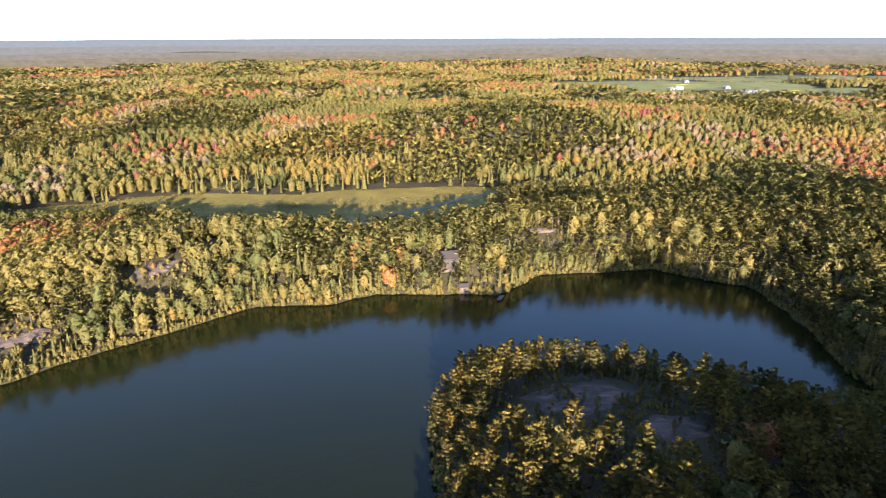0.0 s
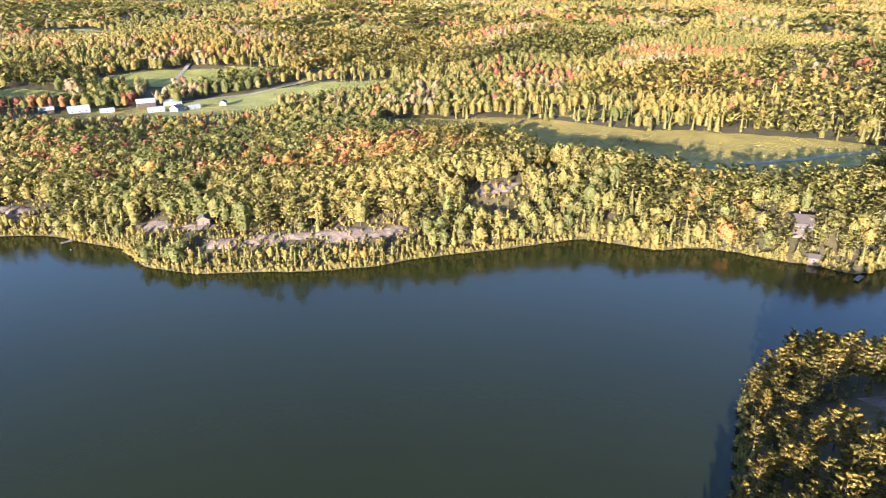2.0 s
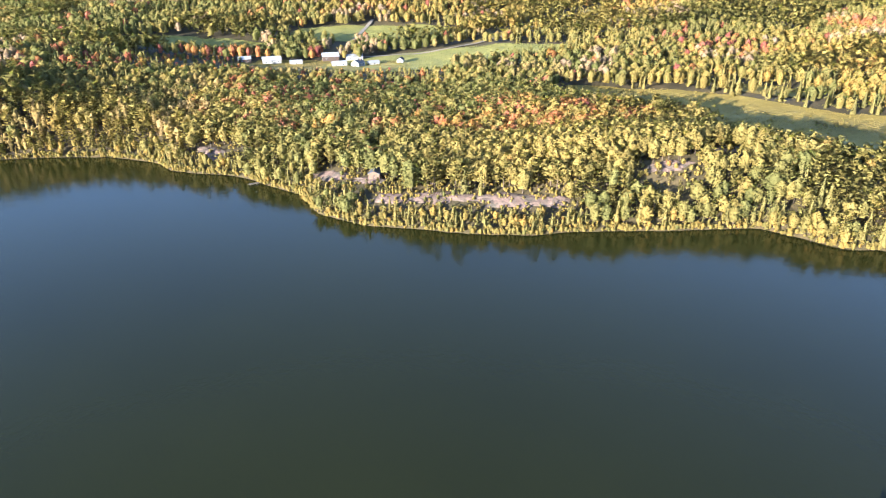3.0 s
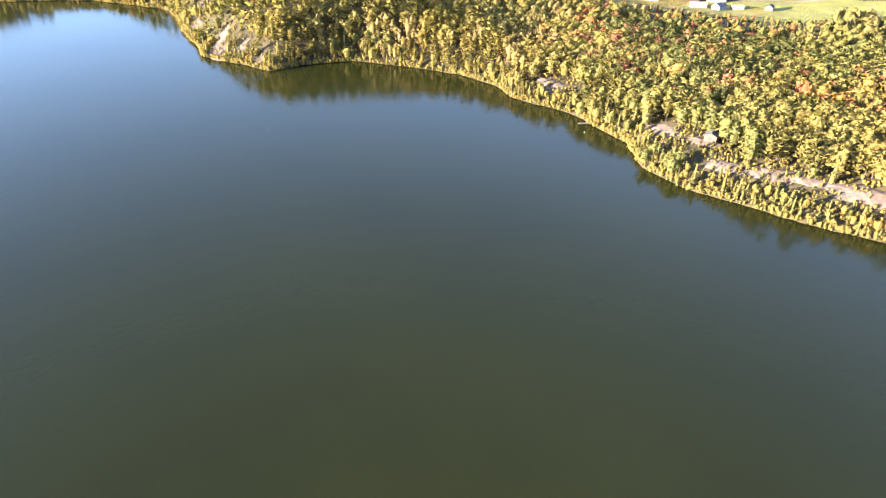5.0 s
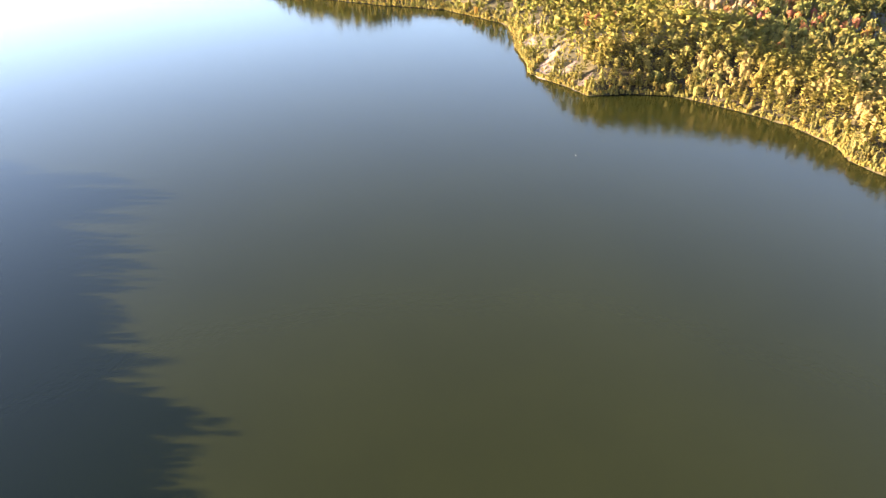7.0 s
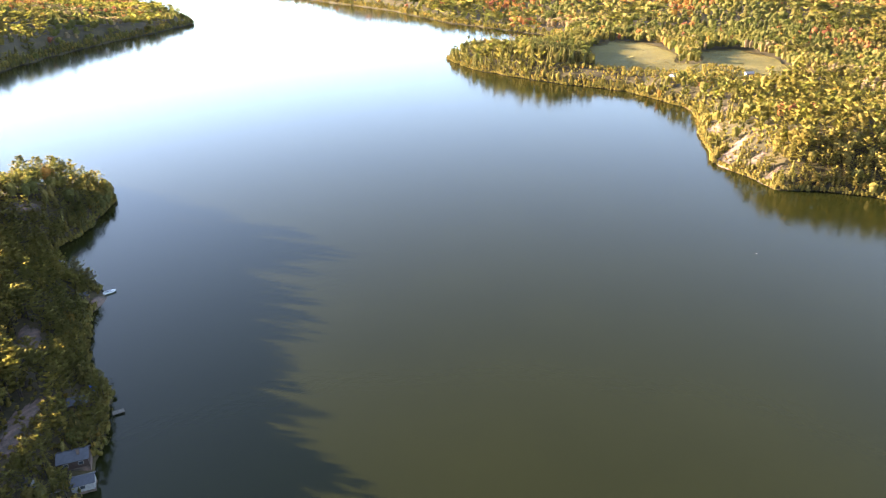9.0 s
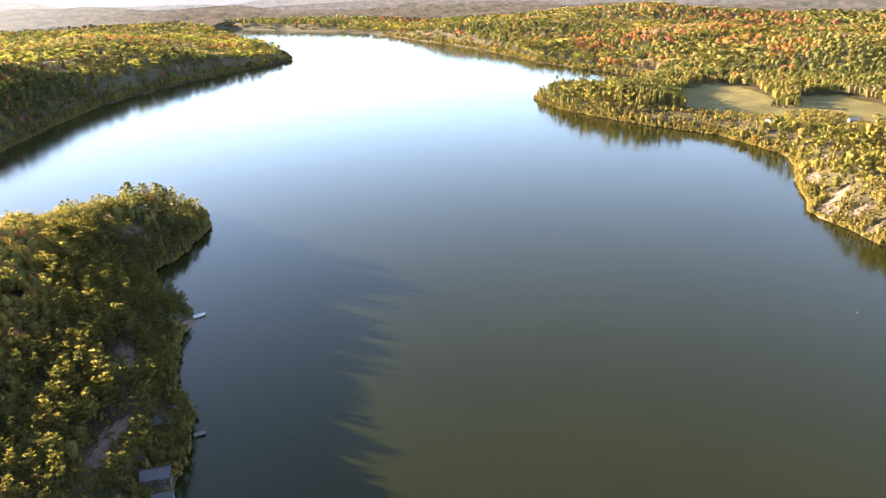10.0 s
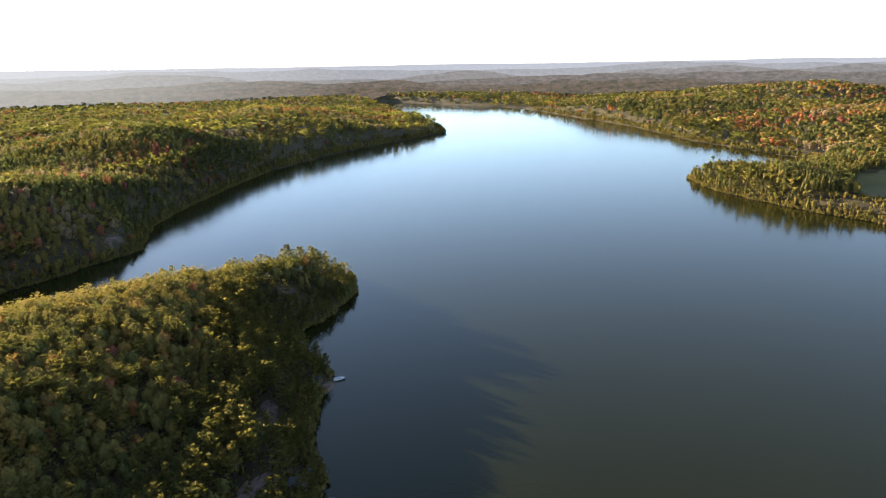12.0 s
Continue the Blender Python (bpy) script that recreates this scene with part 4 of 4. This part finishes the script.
def building(name, x, y, ang, w, d, h, rise, wall, roof, label, category="house", windows=2, chimney=False, door_wide=1.0, group="", z=None):
    """A gabled building: walls on a footing, two roof slabs, door, windows with frames and panes."""
    ob = thing(name, x, y, ang, label, category, group, z)
    part("footing", bm_box(0, 0, -0.6, w + 0.2, d + 0.2, 1.8), M_GRANITE, ob)
    part("wall", bm_box(0, 0, h / 2 + 0.3, w, d, h - 0.1), wall, ob)
    part("gable", prism(w, d, h + 0.25, h + rise + 0.2), wall, ob)
    for side in (-1, 1):
        part("roof", roof_slab(w, d, h + 0.3, h + rise + 0.3, side), roof, ob)
    dh = min(2.1, h - 0.3) if door_wide < 2 else h * 0.8
    door = part("door", bm_box(0, -d / 2 - 0.03, dh / 2 + 0.3, door_wide, 0.08, dh, 0.01), M_BROWN if wall is not M_BROWN else M_WHITE, ob)
    part("handle", bm_box(door_wide * 0.36, -d / 2 - 0.1, 1.3, 0.05, 0.06, 0.14), M_ALU, door)
    for side in (-1, 1):
        for k in range(windows):
            yy = (k + 0.5) / windows * d - d / 2
            win = part("window", bm_box(side * (w / 2 + 0.02), yy, h * 0.58 + 0.3, 0.08, 1.3, 1.1, 0.01), M_WHITE, ob)
            part("pane", bm_box(side * (w / 2 + 0.065), yy, h * 0.58 + 0.3, 0.02, 1.1, 0.9), M_GLASS, win)
    if chimney:
        part("chimney", bm_box(w * 0.2, d * 0.2, h + rise * 0.8 + 0.5, 0.7, 0.7, 1.8, 0.03), M_GRANITE, ob)
    return ob


def deck(x, y, ang, w, d, z, label, railed=True):
    """A raised deck of planks on posts, with a rail."""
    ob = thing("deck", x, y, ang, label, "deck", z=z)
    n = max(4, int(w / 0.5))
    for k in range(n):
        part("plank", bm_box((k + 0.5) / n * w - w / 2, 0, 0, w / n - 0.04, d, 0.05), M_PLANK, ob)
    for sx in (-1, 1):
        for sy in (-1, 1):
            part("post", bm_box(sx * (w / 2 - 0.1), sy * (d / 2 - 0.1), -1.2, 0.14, 0.14, 2.4), M_PLANK, ob)
            if railed:
                part("rail_post", bm_box(sx * (w / 2 - 0.05), sy * (d / 2 - 0.05), 0.5, 0.09, 0.09, 1.0), M_WHITE, ob)
        if railed:
            part("rail", bm_box(sx * (w / 2 - 0.05), 0, 1.02, 0.09, d, 0.07), M_WHITE, ob)
    return ob


def dock(x, y, ang, length, width, label):
    """A lake dock: planks across two beams on posts."""
    ob = thing("dock", x, y, ang, label, "dock", "docks on the lake", z=0.0)
    n = int(length / 0.5)
    for k in range(n):
        part("plank", bm_box(0, (k + 0.5) * 0.5, 0.55, width, 0.46, 0.06), M_PLANK, ob)
    for sx in (-1, 1):
        part("beam", bm_box(sx * width * 0.38, length / 2, 0.45, 0.12, length, 0.16), M_PLANK, ob)
        for k in range(3):
            part("post", bm_rod((sx * width * 0.46, length * (0.1 + 0.4 * k), -2.0), (sx * width * 0.46, length * (0.1 + 0.4 * k), 0.9), 0.08), M_PLANK, ob)
    return ob


def hull_mesh(length, beam, depth):
    """A boat's hull: rounded sections that narrow to the bow, with a flat stern and an inner well."""
    bm = bmesh.new()
    rows = []
    for i in range(9):
        u = i / 8
        wd = beam / 2 * (1 - max(0, (u - 0.45) / 0.55) ** 2.2)
        z0 = 0.25 * max(0, u - 0.5) ** 2 * depth * 4
        sec = [(-wd, depth), (-wd * 0.93, depth * 0.4), (-wd * 0.55, z0 + 0.05), (0, z0), (wd * 0.55, z0 + 0.05), (wd * 0.93, depth * 0.4), (wd, depth), (wd * 0.82, depth), (wd * 0.75, depth * 0.45), (-wd * 0.75, depth * 0.45), (-wd * 0.82, depth)]
        rows.append([bm.verts.new((x, u * length - length / 2, z - depth * 0.4 + 0.15 * u * u)) for x, z in sec])
    for a, b in zip(rows, rows[1:]):
        for j in range(11):
            bm.faces.new((a[j], a[(j + 1) % 11], b[(j + 1) % 11], b[j]))
    bm.faces.new(rows[0][::-1])
    bm.faces.new(rows[-1])
    return bm


def motorboat(x, y, ang, length=5.2):
    ob = thing("motorboat", x, y, ang, "small white motorboat moored beside a rocky shelf", "boat", z=0.15)
    part("hull", hull_mesh(length, 2.1, 1.0), M_FIBRE, ob)
    part("foredeck", bm_box(0, length * 0.27, 0.62, 1.4, length * 0.26, 0.08, 0.03), M_FIBRE, ob)
    ws = part("windshield", bm_box(0, length * 0.1, 0.85, 1.5, 0.06, 0.42), M_GLASS, ob)
    part("frame", bm_box(0, length * 0.1, 1.08, 1.56, 0.08, 0.05), M_ALU, ws)
    for sx in (-0.4, 0.4):
        seat = part("seat", bm_box(sx, -0.3, 0.4, 0.55, 0.55, 0.45, 0.05), M_FIBRE, ob)
        part("backrest", bm_box(sx, -0.58, 0.75, 0.55, 0.12, 0.5, 0.04), M_BLUE, seat)
    motor = part("outboard_motor", bm_box(0, -length / 2 - 0.2, 0.75, 0.42, 0.5, 0.6, 0.08), M_BLACK, ob)
    part("shaft", bm_box(0, -length / 2 - 0.22, 0.0, 0.16, 0.25, 1.2, 0.03), M_BLACK, motor)


def pontoon_boat(x, y, ang, length=7.0):
    ob = thing("pontoon_boat", x, y, ang, "white pontoon boat with a rail, tied up at the shore", "boat", z=0.25)
    for sx in (-0.95, 0.95):
        tube = part("pontoon", bm_rod((sx, -length / 2, 0), (sx, length / 2 - 0.6, 0), 0.32, 12), M_ALU, ob)
        part("nose", bm_rod((sx, length / 2 - 0.6, 0), (sx, length / 2 + 0.1, 0.15), 0.32, 12, taper=0.15), M_ALU, tube)
    part("floor", bm_box(0, 0, 0.42, 2.5, length - 0.6, 0.1, 0.02), M_PLANK, ob)
    for sx in (-1.2, 1.2):
        part("side_panel", bm_box(sx, 0, 0.8, 0.06, length - 0.9, 0.6, 0.02), M_FIBRE, ob)
    for sy in (-1, 1):
        part("end_panel", bm_box(0, sy * (length / 2 - 0.45), 0.8, 2.4, 0.06, 0.6, 0.02), M_FIBRE, ob)
    can = part("canopy", bm_box(0, -0.8, 2.25, 2.4, 2.8, 0.1, 0.04), M_FIBRE, ob)
    for sx in (-1.1, 1.1):
        for sy in (-2.0, 0.4):
            part("canopy_pole", bm_rod((sx, sy, 0.4), (sx, sy, 2.25), 0.03), M_ALU, can)
    part("bench", bm_box(0, length / 2 - 1.1, 0.65, 2.0, 0.7, 0.45, 0.06), M_BLUE, ob)
    part("outboard_motor", bm_box(0, -length / 2 - 0.1, 0.55, 0.4, 0.45, 0.8, 0.08), M_BLACK, ob)


# cottages and boathouse on the near point
building("cottage", -112, -157, 42, 5.2, 7.5, 2.6, 1.4, M_BROWN, M_GREY_ROOF, "low brown cottage with a grey roof at the water's edge", chimney=True)
building("boathouse", -107, -149, 42, 3.8, 5.5, 2.4, 1.1, M_WHITE, M_GREY_ROOF, "white boathouse with a grey roof over the water", "boathouse", 1, door_wide=2.4, z=0.4)
deck(-103, -154, 42, 4.5, 4.5, 1.6, "weathered plank deck beside the boathouse")
building("cabin", -131, -175, 38, 4.2, 5.2, 2.5, 1.3, M_LOG, M_GREY_ROOF, "small log cabin with a grey roof among pines", "cabin", 1)
building("shed", -178, -255, 20, 3.2, 4.2, 2.2, 0.9, M_WHITE, M_SHINGLE, "little white shed in the trees", "shed", 1)
building("sauna_hut", -186, -231, 60, 3.0, 3.4, 2.1, 0.9, M_LOG, M_GREY_ROOF, "small timber hut beside the rocky shelf", "hut", 1)
building("outhouse", -99, -158, 10, 2.2, 2.6, 2.1, 0.8, M_WHITE, M_SHINGLE, "tiny white outbuilding behind the cottage", "shed", 1)
dock(-134, -166, 50, 3.5, 2.0, "short grey plank dock on posts")
dock(-207, -276, 70, 5.0, 1.8, "narrow plank dock in the cove")
dock(-276, 171, 165, 8.0, 1.6, "long narrow plank dock below the wooded ridge")
dock(26, 283, 160, 6.0, 1.8, "plank dock below the brown house")
motorboat(-197.5, -229.5, 60)
pontoon_boat(-211.5, -274.5, 75)

tarp = thing("tarp_shelter", -140, -179, 30, "bright blue tarpaulin slung over a woodpile", "tarp")
part("tarp", roof_slab(3.0, 3.6, 1.3, 2.2, 1, 0.2, 0.04), M_BLUE, tarp)
part("tarp", roof_slab(3.0, 3.6, 1.3, 2.2, -1, 0.2, 0.04), M_BLUE, tarp)
for k in range(5):
    part("log", bm_rod((-0.9 + 0.4 * k, -1.4, 0.4), (-0.9 + 0.4 * k, 1.4, 0.4 + 0.1 * (k % 2)), 0.2), M_LOG, tarp)
for k, (x, y) in enumerate(((-322, 23), (-268, 161))):
    b = thing("mooring_buoy", x, y, 0, "small white mooring buoy floating on the lake", "buoy", z=0.0)
    bm = bmesh.new()
    bmesh.ops.create_uvsphere(bm, u_segments=14, v_segments=9, radius=0.24, matrix=Matrix.Translation((0, 0, 0.1)))
    part("float", bm, M_WHITE, b)
    part("ring", bm_rod((0, 0, 0.3), (0, 0, 0.5), 0.05), M_ALU, b)

# brown house with terraces on the far shore
building("lake_house", 3, 302, 100, 9.0, 7.5, 4.6, 2.4, M_BROWN, M_TAN_ROOF, "brown two-storey lake house with a tan roof", chimney=True, windows=3)
building("guest_cabin", -14, 304, 95, 6.0, 6.0, 2.8, 1.6, M_BROWN, M_SHINGLE, "small dark-roofed guest cabin in the pines", "cabin")
deck(12, 298, 10, 5.0, 4.0, 4.2, "upper wooden terrace with white rails")
deck(12, 293, 10, 5.0, 3.0, 2.6, "lower wooden terrace with white rails")
building("boathouse", 9, 288, 100, 3.6, 4.0, 2.3, 1.0, M_LOG, M_TAN_ROOF, "small timber boathouse with a tan roof", "boathouse", 1, z=0.6)
building("ridge_cabin", -242, 212, 30, 6.0, 7.0, 2.8, 1.4, M_LOG, M_TAN_ROOF, "log cabin on the rocky slope", "cabin")
building("ridge_cabin", -223, 195, 35, 5.0, 6.0, 2.6, 1.2, M_LOG, M_GREY_ROOF, "small log cabin with a grey roof on bare rock", "cabin")
building("bay_cottage", -681, -36, 60, 6.0, 9.0, 2.8, 1.6, M_WHITE, M_SHINGLE, "white cottage with a dark roof by the marshy bay", "cottage")
building("bay_cottage", -705, 28, 20, 5.0, 7.0, 2.6, 1.4, M_WHITE, M_STEEL, "small pale cottage at the edge of a meadow", "cottage")

# the farm behind the ridge
building("barn", -500, 332, -30, 9, 15, 3.0, 2.4, M_WHITE, M_STEEL, "long white barn with a pale steel roof", "barn", 3, door_wide=3.6, group="farm buildings")
building("barn", -512, 314, -30, 7, 10, 2.8, 1.8, M_BROWN, M_STEEL, "low brown barn with a steel roof", "barn", 2, door_wide=3.0, group="farm buildings")
building("barn", -479, 377, -36, 9, 14, 4.2, 2.6, M_BROWN, M_STEEL, "tall weathered barn with a bright steel roof", "barn", 2, door_wide=3.6, group="farm buildings")
building("barn", -468, 394, -36, 8, 14, 3.0, 1.8, M_WHITE, M_STEEL, "white lean barn beside the tall one", "barn", 2, door_wide=3.0, group="farm buildings")
building("farmhouse", -440, 374, 15, 7, 9, 3.4, 2.2, M_WHITE, M_GREY_ROOF, "white farmhouse with a grey roof", "house", 2, chimney=True, group="farm buildings")
building("machine_shed", -452, 364, -30, 6, 12, 2.8, 1.4, M_STEEL, M_STEEL, "long pale metal machine shed", "shed", 2, door_wide=3.0, group="farm buildings")
building("farm_shed", -437, 388, -20, 5, 9, 2.4, 1.2, M_WHITE, M_STEEL, "small white farm shed", "shed", 1, group="farm buildings")
building("farm_shed", -424, 407, 35, 5, 6, 2.8, 1.5, M_WHITE, M_SHINGLE, "small white shed by the green field", "shed", 1, group="farm buildings")
building("farm_shed", -486, 346, -30, 5, 10, 2.4, 1.1, M_WHITE, M_STEEL, "low white lean-to near the barns", "shed", 1, group="farm buildings")
for k, (x, y, a) in enumerate(((443, 1365, 10), (462, 1372, 80), (537, 1330, 0), (548, 1240, 15), (566, 1238, 70), (519, 1504, 0), (535, 1236, 30))):
    building("distant_barn", x, y, a, 9, 15, 3.6, 2.4, M_WHITE, M_STEEL, "far white farm building beside open fields", "barn", 2, door_wide=3.4, group="distant farm")


def trailer_truck(x, y, ang):
    ob = thing("delivery_truck", x, y, ang, "white box truck standing on the country road", "truck")
    part("cargo_box", bm_box(0, -0.8, 2.9, 2.4, 5.2, 2.5, 0.06), M_FIBRE, ob)
    cab = part("cab", bm_box(0, 2.9, 2.3, 2.2, 1.8, 1.9, 0.2), M_FIBRE, ob)
    part("windshield", bm_box(0, 3.79, 2.7, 1.9, 0.06, 0.7), M_GLASS, cab)
    part("chassis", bm_box(0, 0.3, 1.5, 1.6, 7.0, 0.3), M_BLACK, ob)
    for sx in (-1, 1):
        for sy in (-2.2, 2.7):
            wheel = part("wheel", bm_rod((sx * 0.85, sy, 1.45), (sx * 1.15, sy, 1.45), 0.48, 16), M_BLACK, ob)
            part("rim", bm_rod((sx * 1.0, sy, 1.45), (sx * 1.17, sy, 1.45), 0.24, 12), M_ALU, wheel)


trailer_truck(55, 475, -60)
